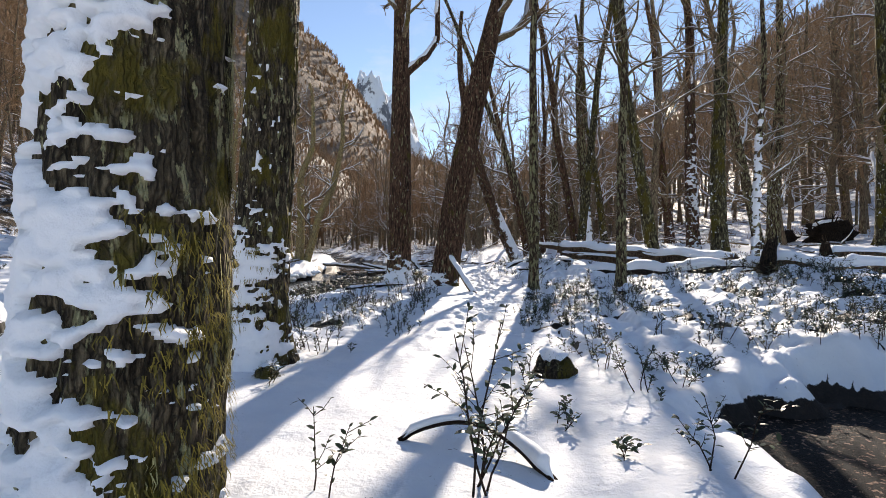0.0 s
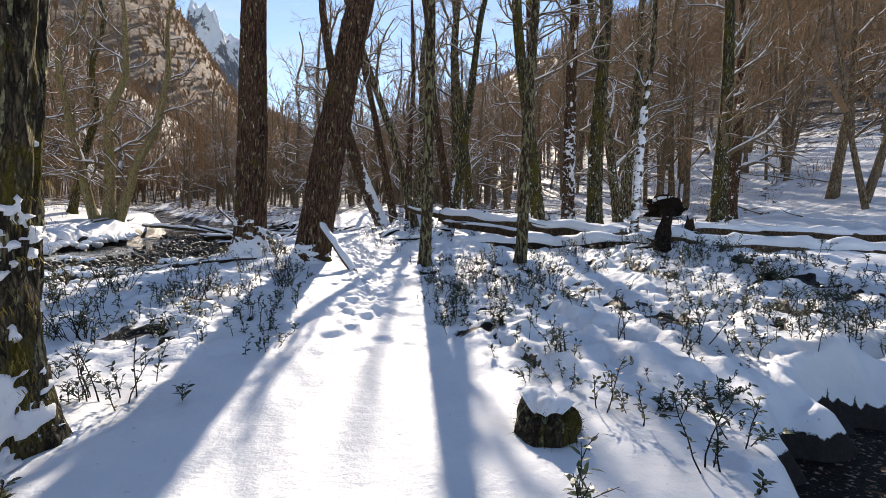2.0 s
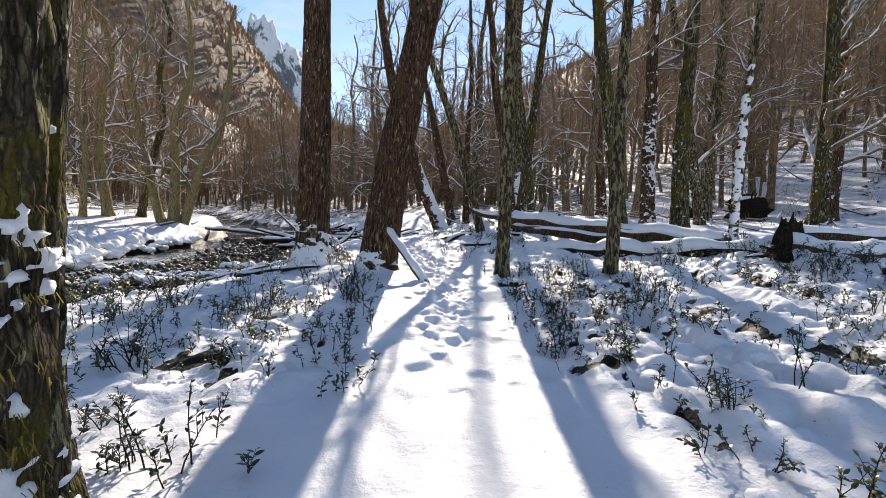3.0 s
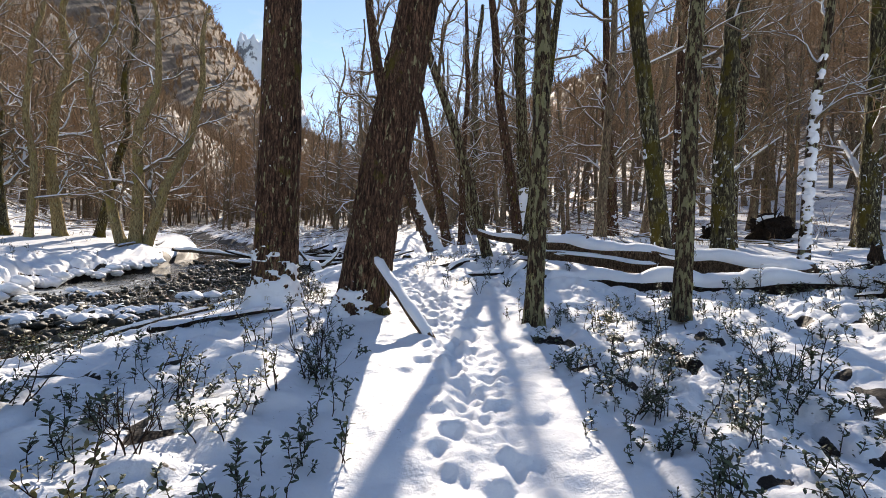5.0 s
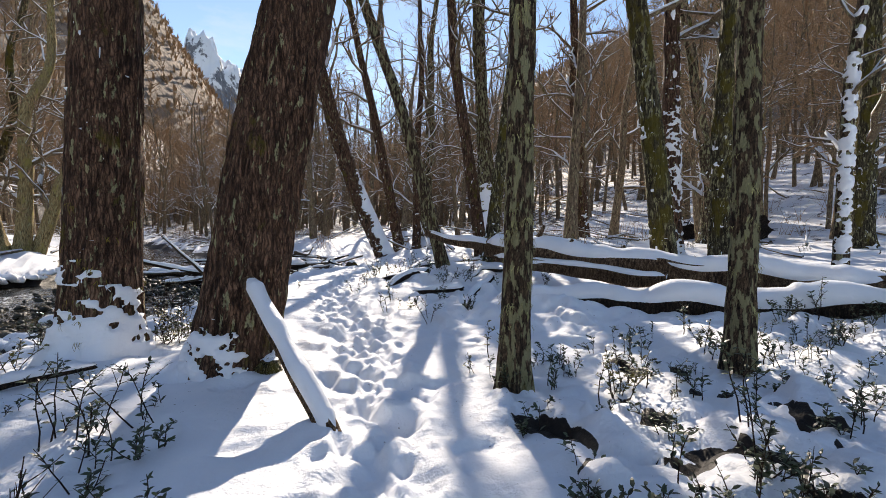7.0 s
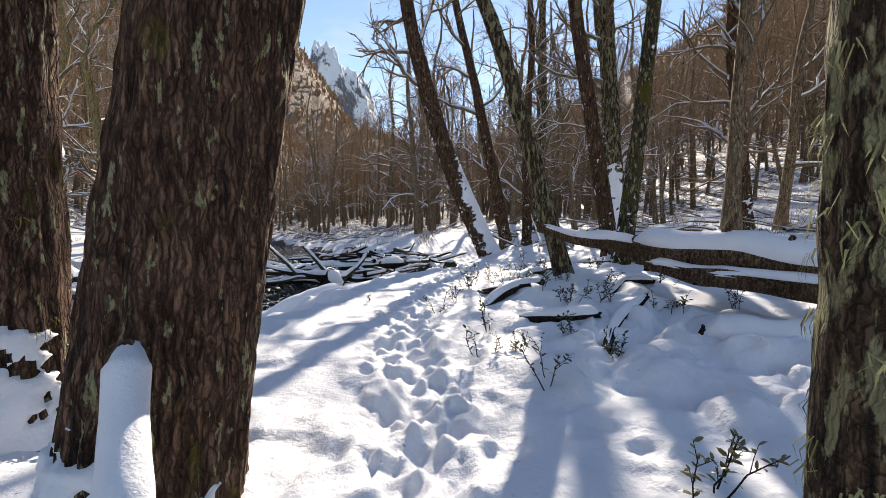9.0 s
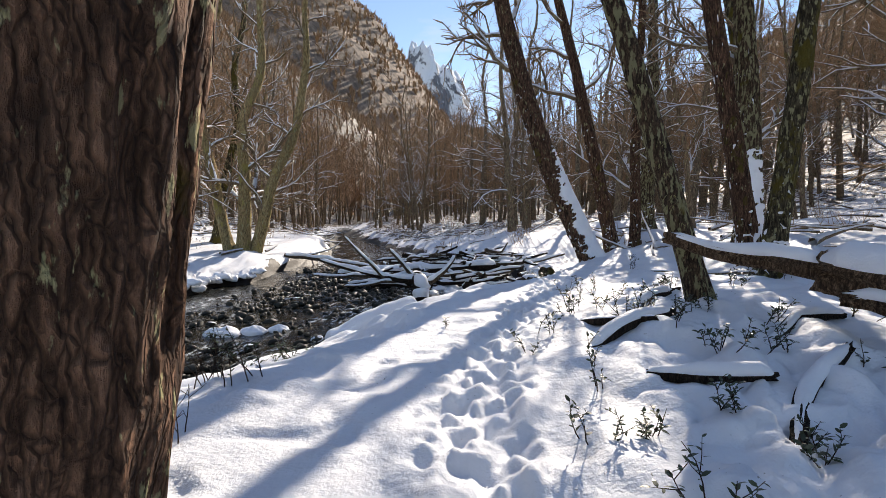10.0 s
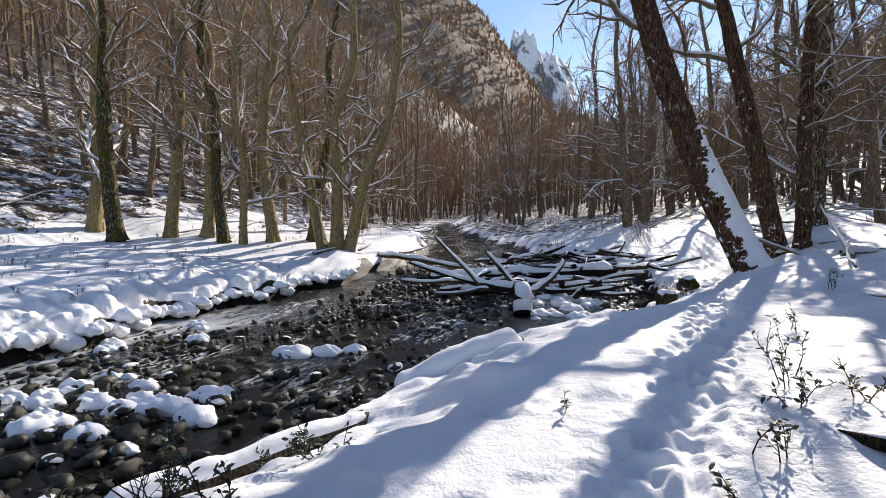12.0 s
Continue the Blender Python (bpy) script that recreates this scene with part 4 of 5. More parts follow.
def far_woods():
    """Woods too far to count."""
    rng = np.random.default_rng(5)
    kinds = []
    for k in range(10):
        h = rng.uniform(11, 16)
        a, b = Geo(), Geo()
        path = wander(rng, (0, 0, 0), (rng.normal(0, 0.07), rng.normal(0, 0.07), 1), h, 4, 0.1, 0.1)
        tube(a, path, np.linspace(0.17, 0.03, 5), 4, False)
        for j in range(14):
            p, d = along(path, 0.24 + 0.75 * j / 14)
            q = wander(rng, p, sideways(rng, d, rng.uniform(0.7, 1.25)), h * rng.uniform(0.14, 0.3), 2, 0.35, 0.3)
            w = rng.normal(0, 1, 3) * 0.045
            b.add([q[0] - w, q[0] + w, q[1] + w * 0.7, q[1] - w * 0.7], [[0, 1, 2, 3]])
            b.add([q[1] - w * 0.7, q[1] + w * 0.7, q[2]], [[0, 1, 2]])
            for _ in range(11):
                s, e = along(q, rng.uniform(0.2, 0.99))
                t = s + sideways(rng, e, rng.uniform(0.4, 1.2)) * h * rng.uniform(0.06, 0.14) + np.array([0, 0, 0.15])
                w = rng.normal(0, 1, 3) * 0.021
                b.add([s - w, s + w, t], [[0, 1, 2]])
        kinds.append((a, b))
    ga, gb = Geo(), Geo()
    count = 0
    while count < 2500:
        u = count % 10
        if u < 4:
            x, y = rng.uniform(-120, -22), 24 + 190 * rng.uniform() ** 1.3
        elif u < 6:
            x, y = rng.uniform(-34, 42), rng.uniform(58, 170)
        else:
            x, y = rng.uniform(20, 120), rng.uniform(14, 190)
        near = -38 < x < 42 and 20 < y < 78
        if river_offset(x, y) < 1.5 or (near and rng.uniform() < 0.5) or (y < 42 and -24 < x < 24) or (y < 62 and -22 < x < 10) or (y < 60 and abs(x - 4) < 5 and rng.uniform() < 0.6):
            continue
        size = rng.uniform(0.6, 1.35)
        if -0.28 < x / y < 0.4:
            size = min(size, ((0.26 if x < 0 else 0.31) * (y - 15) - 1) / 14)
            if size < 0.45:
                continue
        m = pose(x, y, float(land(x, y, False)) - 0.2, 0, 0, rng.uniform(0, 360)) @ Matrix.Scale(size, 4)
        a, b = kinds[count % 10]
        ga.merge(a, m)
        gb.merge(b, m)
        count += 1
    for nm, g, mt, lab in (("far_woods_trunks", ga, BARK_FAR, "trunks of the bare brown woods on the valley sides"), ("far_woods_branches", gb, TWIG, "bare brown branches of the distant woods")):
        ob = new(nm, g.mesh(nm, mt))
        tagged(ob, lab, "woods", kind="stuff")


far_woods()


def slope_woods():
    """Tree crowns on the far valley sides, too small to tell apart."""
    rng = np.random.default_rng(6)
    g = Geo()
    ys = rng.uniform(130, 500, 6500)
    xs = np.where(np.arange(6500) % 3 > 0, rng.uniform(-330, 10, 6500), rng.uniform(60, 320, 6500))
    for base in np.stack([xs, ys, land(xs, ys, False) - 0.5], -1):
        h = rng.uniform(8, 15)
        for _k in range(7):
            t = rng.uniform(0, 6.28)
            o = np.array([math.cos(t), math.sin(t), 0])
            s = base + np.array([0, 0, h * rng.uniform(0, 0.5)])
            tip = s + o * h * rng.uniform(0.1, 0.35) + np.array([0, 0, h * rng.uniform(0.25, 0.5)])
            w = np.array([-o[1], o[0], 0]) * rng.uniform(0.15, 0.5)
            g.add([s - w, s + w, tip], [[0, 1, 2]])
    tagged(new("slope_woods", g.mesh("slope_woods", TWIG, False)), "bare brown woods covering the far valley sides", "woods", kind="stuff")


slope_woods()


# ---- fallen logs ----
def fallen_log(name, pts, r0, r1, mat, label, seed, snow=0.07, step=0.07, sides=28, rough=0.02, stubs=0, gaps=0.0, category="log", span=72, taper=0.0):
    rng = np.random.default_rng(seed)
    pts = np.array(pts, float)
    s = np.concatenate([[0], np.cumsum(np.linalg.norm(np.diff(pts, axis=0), axis=1))])
    u = np.linspace(0, s[-1], max(4, int(s[-1] / step)))
    p = np.stack([np.interp(u, s, pts[:, k]) for k in range(3)], -1)
    k = max(1, int(0.35 / step))
    if len(p) > 4 * k:
        ker = np.ones(2 * k + 1) / (2 * k + 1)
        pad = np.vstack([np.repeat(p[:1], k, 0), p, np.repeat(p[-1:], k, 0)])
        p2 = np.stack([np.convolve(pad[:, c], ker, "valid") for c in range(3)], -1)
        p2[0], p2[-1] = p[0], p[-1]
        p = p2
    amp = (0.6 if category == "branch" else 0.35) * r1
    p = p + amp * np.stack([vnoise(u * 1.6 + seed * 3.1, 1.0 + k) for k in range(3)], -1) * np.array([1, 1, 0.6])
    origin = p[len(p) // 2].copy()
    origin[2] = p[:, 2].min()
    p = p - origin
    r = np.linspace(r0, r1, len(p)) * (1 + 0.1 * vnoise(u * 1.3 + seed, 3.0))
    r = r * (1 - taper * (1 - smooth(0, 0.35, np.minimum(u, s[-1] - u) / s[-1])))
    e = thing(name, tuple(origin), label, category)
    g = Geo()
    th = np.arange(sides) * 2 * math.pi / sides
    a, b = ring_frames(p)
    R = r[:, None] + rough * (0.5 - 1.5 * np.abs(vnoise(np.cos(th)[None] * 3.2 + seed, np.sin(th)[None] * 3.2, u[:, None] * 0.5)) + 0.4 * vnoise(np.cos(th)[None] * 8, np.sin(th)[None] * 8 + seed, u[:, None] * 3))
    ragged = 0.12 * r0 * vnoise(np.cos(th) * 2.5 + seed, np.sin(th) * 2.5) * 3
    v = p[:, None] + R[..., None] * (np.cos(th)[None, :, None] * a[:, None] + np.sin(th)[None, :, None] * b[:, None])
    d = (p[-1] - p[0]) / np.linalg.norm(p[-1] - p[0])
    v[0] += d * ragged[:, None]
    v[-1] += d * ragged[:, None]
    g.add(v, grid_faces(len(p), sides))
    for ring, c, flip in ((v[0], p[0] + d * r0 * 0.3, True), (v[-1], p[-1] - d * r1 * 0.3, False)):
        i = np.arange(sides)
        tri = np.stack([i, (i + 1) % sides, np.full(sides, sides)], -1)
        g.add(np.vstack([ring, c]), tri[:, ::-1] if flip else tri)
    part("log_body", g, mat, e)
    for _ in range(stubs):
        q, dd = along(p, rng.uniform(0.1, 0.9))
        gs = Geo()
        w = wander(rng, q, sideways(rng, dd, 1.2) + np.array([0, 0, 0.5]), rng.uniform(0.2, 0.6), 4, 0.2)
        tube(gs, w, np.linspace(r1 * 0.35, r1 * 0.12, 5), 7)
        part("branch_stub", gs, mat, e)
    if snow:
        gs = Geo()
        cap_snow(gs, p, r, snow, rng, span, 11, gaps)
        part("snow_cap", gs, SNOW_CAP, e, "thick white snow lying along the top")
    return e


def on(x, y, dz=0.0):
    return (x, y, lz(x, y) + dz)


fallen_log("fallen_log", [(3.4, 19.2, 1.7), (4.0, 18.45, 1.52), (4.75, 17.5, 1.36)], 0.06, 0.13, WOOD, "thin broken end of a fallen trunk under snow", 59, snow=0.07, rough=0.03)
fallen_log("fallen_log", [(4.32, 17.95, 1.42), (5.4, 16.7, 1.3), (6.7, 15.1, 1.14), (8.2, 13.3, 1.02)], 0.21, 0.25, WOOD, "long broken fallen log with bare brown wood under thick snow", 60, snow=0.12, stubs=3, rough=0.06)
fallen_log("fallen_log", [(4.3, 17.6, 1.22), (5.2, 16.5, 1.12), (6.3, 15.2, 1.0)], 0.09, 0.15, WOOD, "split slab of bare brown wood along a broken log", 58, snow=0.05, rough=0.05, gaps=0.3, taper=0.3)
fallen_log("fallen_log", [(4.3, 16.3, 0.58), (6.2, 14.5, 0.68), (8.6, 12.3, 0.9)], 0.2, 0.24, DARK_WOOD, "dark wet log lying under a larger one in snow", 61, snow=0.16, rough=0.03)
fallen_log("fallen_log", [(8.3, 12.6, 1.0), (10.4, 10.8, 0.92), (14, 8.2, 0.85)], 0.2, 0.25, WOOD, "split reddish-brown fallen log topped with snow", 62, snow=0.14, rough=0.04)
fallen_log("fallen_log", [(12.2, 15.2, 1.25), (15, 13.6, 1.2), (19, 11.5, 1.25)], 0.16, 0.2, WOOD, "brown fallen log in snow behind others", 63, snow=0.13, rough=0.03)
fallen_log("leaning_log", [(0.2, 13.76, 1.2), (0.5, 13.15, 0.72), (0.8, 12.52, 0.18)], 0.07, 0.09, WOOD, "short cut log leaning on a tree with snow on top", 64, snow=0.07, sides=18, step=0.05, category="log", span=88)
fallen_log("fallen_log", [on(-1.45, 20.9, -0.03), on(-0.7, 21.4, 0.05), on(0.0, 22.0, -0.03)], 0.11, 0.1, DARK_WOOD, "dark log buried under a cushion of snow on the bank", 65, snow=0.2, sides=18, step=0.06, span=80)
fallen_log("fallen_log", [on(-2.5, 17.9, 0.0), on(-1.8, 18.9, 0.02), on(-1.25, 19.8, -0.02)], 0.12, 0.1, WOOD_GREY, "pale log lying in snow along the bank", 66, snow=0.1, sides=16, step=0.06)
fallen_log("fallen_branch", [on(-2.6, 12.9, 0.08), on(-1.9, 13.6, 0.1), on(-1.2, 14.4, 0.08)], 0.05, 0.035, DARK_WOOD, "dark fallen branch with snow along it", 67, snow=0.04, sides=10, step=0.06, category="branch")
fallen_log("fallen_branch", [on(-5.0, 13.6, 0.1), on(-3.6, 14.2, 0.12), on(-2.3, 14.9, 0.08)], 0.045, 0.03, WOOD_GREY, "long thin fallen branch on the bank", 68, snow=0.035, sides=10, step=0.08, category="branch")
fallen_log("fallen_branch", [on(-0.32, 3.6, 0.0), on(-0.1, 3.68, 0.13), on(0.1, 3.66, 0.16), on(0.45, 3.4, 0.12), on(0.68, 2.95, -0.02)], 0.026, 0.022, STEM, "crooked dead branch half buried in snow", 69, snow=0.09, sides=9, step=0.03, category="branch")
for k, (ax, ay, bx, by, br) in enumerate(((2.3, 17.9, 3.3, 18.6, 0.1), (2.6, 17.2, 3.5, 17.0, 0.07), (3.3, 16.4, 4.2, 17.3, 0.09), (3.0, 19.2, 3.9, 20.0, 0.08), (2.4, 18.9, 3.0, 18.2, 0.07), (3.9, 17.9, 4.9, 18.4, 0.08))):
    fallen_log("fallen_branch", [on(ax, ay, -0.03), on((ax * 0.6 + bx * 0.4), (ay * 0.45 + by * 0.55), 0.03), on(bx, by, 0.03)], br * 0.9, br * 0.6, DARK_WOOD, "short broken piece of dead wood under snow", 70 + k, snow=0.08, sides=12, step=0.05, gaps=0.35, category="branch", taper=0.4)


def stump(x, y, height, r, label, seed, tilt=(0.1, 0)):
    rng = np.random.default_rng(seed)
    e = thing("tree_stump", on(x, y, -0.08), label, "stump")
    h = np.linspace(0, height, 26)
    nu = 30
    path = np.stack([tilt[0] * h, tilt[1] * h, h], -1)
    rad = r * (1 - 0.55 * h / height) + 0.02
    H, T, R, D = trunk_surface(h, path, rad, nu, 0.035, seed * 1.3, 0.6)
    v = ringed(path, R + D, T)
    v[-1, :, 2] += 0.3 * height * vnoise(np.cos(T[-1]) * 2 + seed, np.sin(T[-1]) * 2)
    g = Geo()
    g.add(v, grid_faces(len(h), nu))
    i = np.arange(nu)
    g.add(np.vstack([v[-1], v[-1].mean(0) - (0, 0, 0.08)]), np.stack([i, (i + 1) % nu, np.full(nu, nu)], -1))
    part("stump_body", g, DARK_WOOD, e)
    gs = Geo()
    for k in range(5):
        t = rng.uniform(0, 6.28)
        w = wander(rng, (0, 0, height * rng.uniform(0.1, 0.4)), (math.cos(t), math.sin(t), 0.1), rng.uniform(0.3, 0.6), 5, 0.3, -0.6)
        gr = Geo()
        tube(gr, w, np.linspace(r * 0.35, 0.015, 6), 7)
        part("root", gr, DARK_WOOD, e)
        cap_snow(gs, w, np.linspace(r * 0.35, 0.015, 6), 0.05, rng)
    part("snow_cap", gs, SNOW_CAP, e, "lumps of snow on the stump")
    return e


stump(7.95, 11.85, 0.85, 0.17, "dark jagged broken stump with lumps of snow", 81, (0.2, 0))
stump(12.0, 15.0, 0.6, 0.14, "short dark broken stump in snow", 82, (-0.1, 0))
stump(6.5, 20.0, 0.6, 0.1, "slim broken stump standing in snow", 83, (0.0, 0))


def root_plate(x, y, size):
    """The torn-up root plate of a fallen tree."""
    rng = np.random.default_rng(90)
    e = thing("uprooted_root_plate", on(x, y, -0.1), "dark brown earthy root plate of a fallen tree capped with snow", "root plate")
    n, m = 34, 26
    th, ph = np.meshgrid(np.linspace(0, 2 * math.pi, n + 1)[:-1], np.linspace(0.02, math.pi - 0.02, m))
    d = np.stack([np.cos(th) * np.sin(ph), np.sin(th) * np.sin(ph), np.cos(ph)], -1)
    k = 1 + 0.75 * fbm(d[..., 0] * 2.3, d[..., 1] * 2.3, d[..., 2] * 2.3, 5)
    v = d * k[..., None] * np.array([1.25, 0.5, 0.8]) + np.array([0, 0, 0.75])
    e.scale = (size, size, size)
    g = Geo()
    g.add(v, grid_faces(m, n))
    part("earth_body", g, DARK_WOOD, e)
    for _ in range(24):
        t = rng.uniform(-0.3, math.pi + 0.3)
        s = np.array([math.cos(t) * 1.1, rng.uniform(-0.3, 0.2), 0.75 + math.sin(t) * 0.65])
        w = wander(rng, s, (math.cos(t), rng.uniform(-0.5, 0.3), math.sin(t)), rng.uniform(0.3, 0.8), 5, 0.35)
        gr = Geo()
        tube(gr, w, np.linspace(0.06, 0.012, 6), 6)
        part("root", gr, DARK_WOOD, e)
    gs = Geo()
    xs_ = np.linspace(-1.15, 1.15, 26)
    top = np.stack([xs_, np.zeros(26), 0.72 + 0.72 * np.sqrt(np.clip(1 - (xs_ / 1.3) ** 2, 0, 1))], -1)
    cap_snow(gs, top, 0.12, 0.12, rng, 95, 11)
    part("snow_cap", gs, SNOW_CAP, e, "white snow along the top edge")


root_plate(20.9, 25.9, 0.9)
root_plate(20.7, 29.3, 0.6)


# ---- driftwood and the log jam in the stream ----
def drift_wood():
    rng = np.random.default_rng(95)
    e = thing("driftwood", (-1.0, 29.0, float(water_level(29.0)) - 0.1), "snow-covered driftwood stump with bare reaching branches in the stream", "driftwood")
    lines = [((0.0, -0.3, 0.1), (-0.1, 0, 0.75), (-0.15, 0.1, 0.95), 0.3, 0.2),
             ((-0.1, 0, 0.72), (-2.0, 0.8, 0.75), (-4.2, 1.6, 1.25), 0.15, 0.05),
             ((-0.2, 0.1, 0.7), (-0.75, 0.2, 1.15), (-1.2, 0.3, 1.75), 0.1, 0.04),
             ((-1.4, 0.5, 0.75), (-2.2, 0.6, 1.4), (-3.0, 0.8, 2.2), 0.08, 0.03),
             ((0.2, 0.1, 0.6), (0.7, 0.5, 1.0), (1.0, 0.9, 1.5), 0.12, 0.05),
             ((-2.0, 0.8, 0.8), (-3.0, 0.2, 0.7), (-3.8, -0.2, 0.9), 0.07, 0.03),
             ((-1.0, 0.4, 0.7), (-1.8, 0.2, 0.45), (-2.8, 0.0, 0.5), 0.07, 0.03)]
    gs = Geo()
    for a, b, c, r0, r1 in lines:
        u = np.linspace(0, 1, 22)[:, None]
        p = np.array(a) * (1 - u) ** 2 + 2 * np.array(b) * u * (1 - u) + np.array(c) * u ** 2
        p = p + 0.05 * np.stack([vnoise(u[:, 0] * 4, r0 * 90 + k) for k in range(3)], -1)
        r = np.linspace(r0, r1, 22)
        g = Geo()
        tube(g, p, r * (1 + 0.12 * vnoise(u[:, 0] * 9, r0 * 31)), 10)
        br = part("branch", g, DARK_WOOD if r0 > 0.14 else WOOD_GREY, e)
        gs = Geo()
        cap_snow(gs, p, r, 0.1 if r0 > 0.14 else 0.06, rng, 72, 9, 0.15)
        part("snow_cap", gs, SNOW_CAP, br, "white snow lying on the branch")


drift_wood()
rngj = np.random.default_rng(12)
for k in range(84):
    jx, jy = rngj.uniform(-3.6, 3.2), rngj.uniform(30.6, 37.5)
    ja, jl = rngj.normal(0, 0.75), rngj.uniform(0.7, 3.0)
    jz = float(water_level(jy)) + rngj.uniform(0.05, 0.3 + 0.5 * float(smooth(30.5, 33, jy)))
    dx, dy = math.cos(ja) * jl / 2, math.sin(ja) * jl / 2
    fallen_log("jam_log", [(jx - dx, jy - dy, jz + rngj.uniform(-0.25, 0.3)), (jx + rngj.normal(0, 0.15), jy + rngj.normal(0, 0.15), jz + rngj.uniform(-0.02, 0.14)), (jx + dx, jy + dy, jz + rngj.uniform(-0.25, 0.45))], rngj.uniform(0.04, 0.12), 0.035, DARK_WOOD if k % 3 else WOOD_GREY,
               "snow-topped log lodged across the stream", 200 + k, snow=0.07, sides=9, step=0.14, gaps=0.3 + 0.1 * (k % 3))
fallen_log("fallen_log", [(-5.0, 32.4, -0.25), (-1.5, 33.0, -0.1), (1.4, 33.2, 0.1)], 0.17, 0.2, DARK_WOOD, "long dark log damming the stream under snow", 230, snow=0.13, sides=16, step=0.1)
fallen_log("fallen_log", [(-9.0, 36.0, 0.25), (-6.6, 35.2, 0.15), (-4.0, 34.0, -0.1)], 0.12, 0.08, WOOD_GREY, "pale log reaching from the far bank into the stream", 231, snow=0.09, sides=14, step=0.1, stubs=2)


# ---- shrubs ----
def add_leaf(geo, p, d, n, size):
    d = d / (np.linalg.norm(d) + 1e-9)
    s = np.cross(d, n)
    s /= np.linalg.norm(s) + 1e-9
    up = np.cross(s, d)
    pts = [p]
    for f, w, lift in ((0.3, 0.2, 0.05), (0.68, 0.17, 0.04)):
        pts.append(p + size * (d * f + s * w + up * lift))
    pts.append(p + d * size - up * size * 0.06)
    for f, w, lift in ((0.68, 0.17, 0.04), (0.3, 0.2, 0.05)):
        pts.append(p + size * (d * f - s * w + up * lift))
    geo.add(pts, [[0, 1, 5], [1, 2, 5], [2, 4, 5], [2, 3, 4]])


def shrub_geo(seed, height, stems, leaf, dense=1.0):
    """Thin woody stems with short side shoots, narrow leaves spiralling up them."""
    rng = np.random.default_rng(seed)
    st, lv = Geo(), Geo()
    for _ in range(stems):
        t, lean = rng.uniform(0, 6.28), rng.uniform(0.05, 0.75)
        w = wander(rng, (rng.normal(0, 0.07), rng.normal(0, 0.07), -0.05), (math.cos(t) * lean, math.sin(t) * lean, 1), height * rng.uniform(0.55, 1.15), 4, 0.3, 0.15)
        tube(st, w, np.linspace(0.0055, 0.002, 5) * (0.75 + height), 3, False)
        shoots = [(w, height)]
        for _k in range(int(round(2.4 * dense))):
            p, d = along(w, rng.uniform(0.3, 0.9))
            ln = height * rng.uniform(0.15, 0.42)
            q = wander(rng, p, sideways(rng, d, rng.uniform(0.5, 1.1)), ln, 2, 0.3, 0.25)
            tube(st, q, np.linspace(0.0035, 0.0018, 3), 3, False)
            shoots.append((q, ln))
        for q, ln in shoots:
            n = max(4, int(ln / leaf * 1.5 * rng.uniform(0.7, 1.3)))
            turn = rng.uniform(0, 6.28)
            for k in range(n):
                f = 0.25 + 0.745 * ((k + rng.uniform(0, 0.8)) / n) ** 0.8
                p, d = along(q, min(f, 0.995))
                turn += 2.4
                o = np.array([math.cos(turn), math.sin(turn), 0.0])
                add_leaf(lv, p, d * rng.uniform(0.2, 0.9) + o + np.array([0, 0, rng.uniform(-0.5, 0.3)]), rng.normal(0, 0.3, 3) + np.array([0, 0, 1]), leaf * rng.uniform(0.6, 1.25))
    return st, lv


SHRUB_LABELS = ("small evergreen shrub with dark leaves poking through snow", "sparse upright sapling with dark glossy leaves in snow", "low dark-leaved bush half buried in snow", "thin shrub with yellowing leaves in snow")


def make_shrub(seed, height, stems, leaf, kind, dense=1.0):
    st, lv = shrub_geo(seed, height, stems, leaf, dense)
    e = thing("shrub", (0, 0, 0), SHRUB_LABELS[kind], "shrub", "evergreen shrubs of the forest floor")
    tagged(part("stem", st, STEM, e), kind="stuff")
    tagged(part("foliage", lv, LEAF_GOLD if kind == 3 else LEAF, e, "", False), kind="stuff")
    return e


def free_spot(x, y):
    t = abs(x - float(np.interp(y, TRACK_Y, TRACK_X)))
    if (t < 0.95 and 7.5 < y < 14) or (t < 0.55 and y > 7.5) or river_offset(x, y) < 0.5:
        return False
    if math.hypot((x + 0.1) / 1.5, (y - 5) / 2.7) < 1 or math.hypot((x - 5.0) / 2.6, (y - 3.3) / 2.3) < 1.15:
        return False
    return all(math.hypot(x - a, y - b) > 0.55 for a, b in ((-1.62, 2.4), (-2.34, 6.05), (-1.4, 15.2), (0, 14.25)))


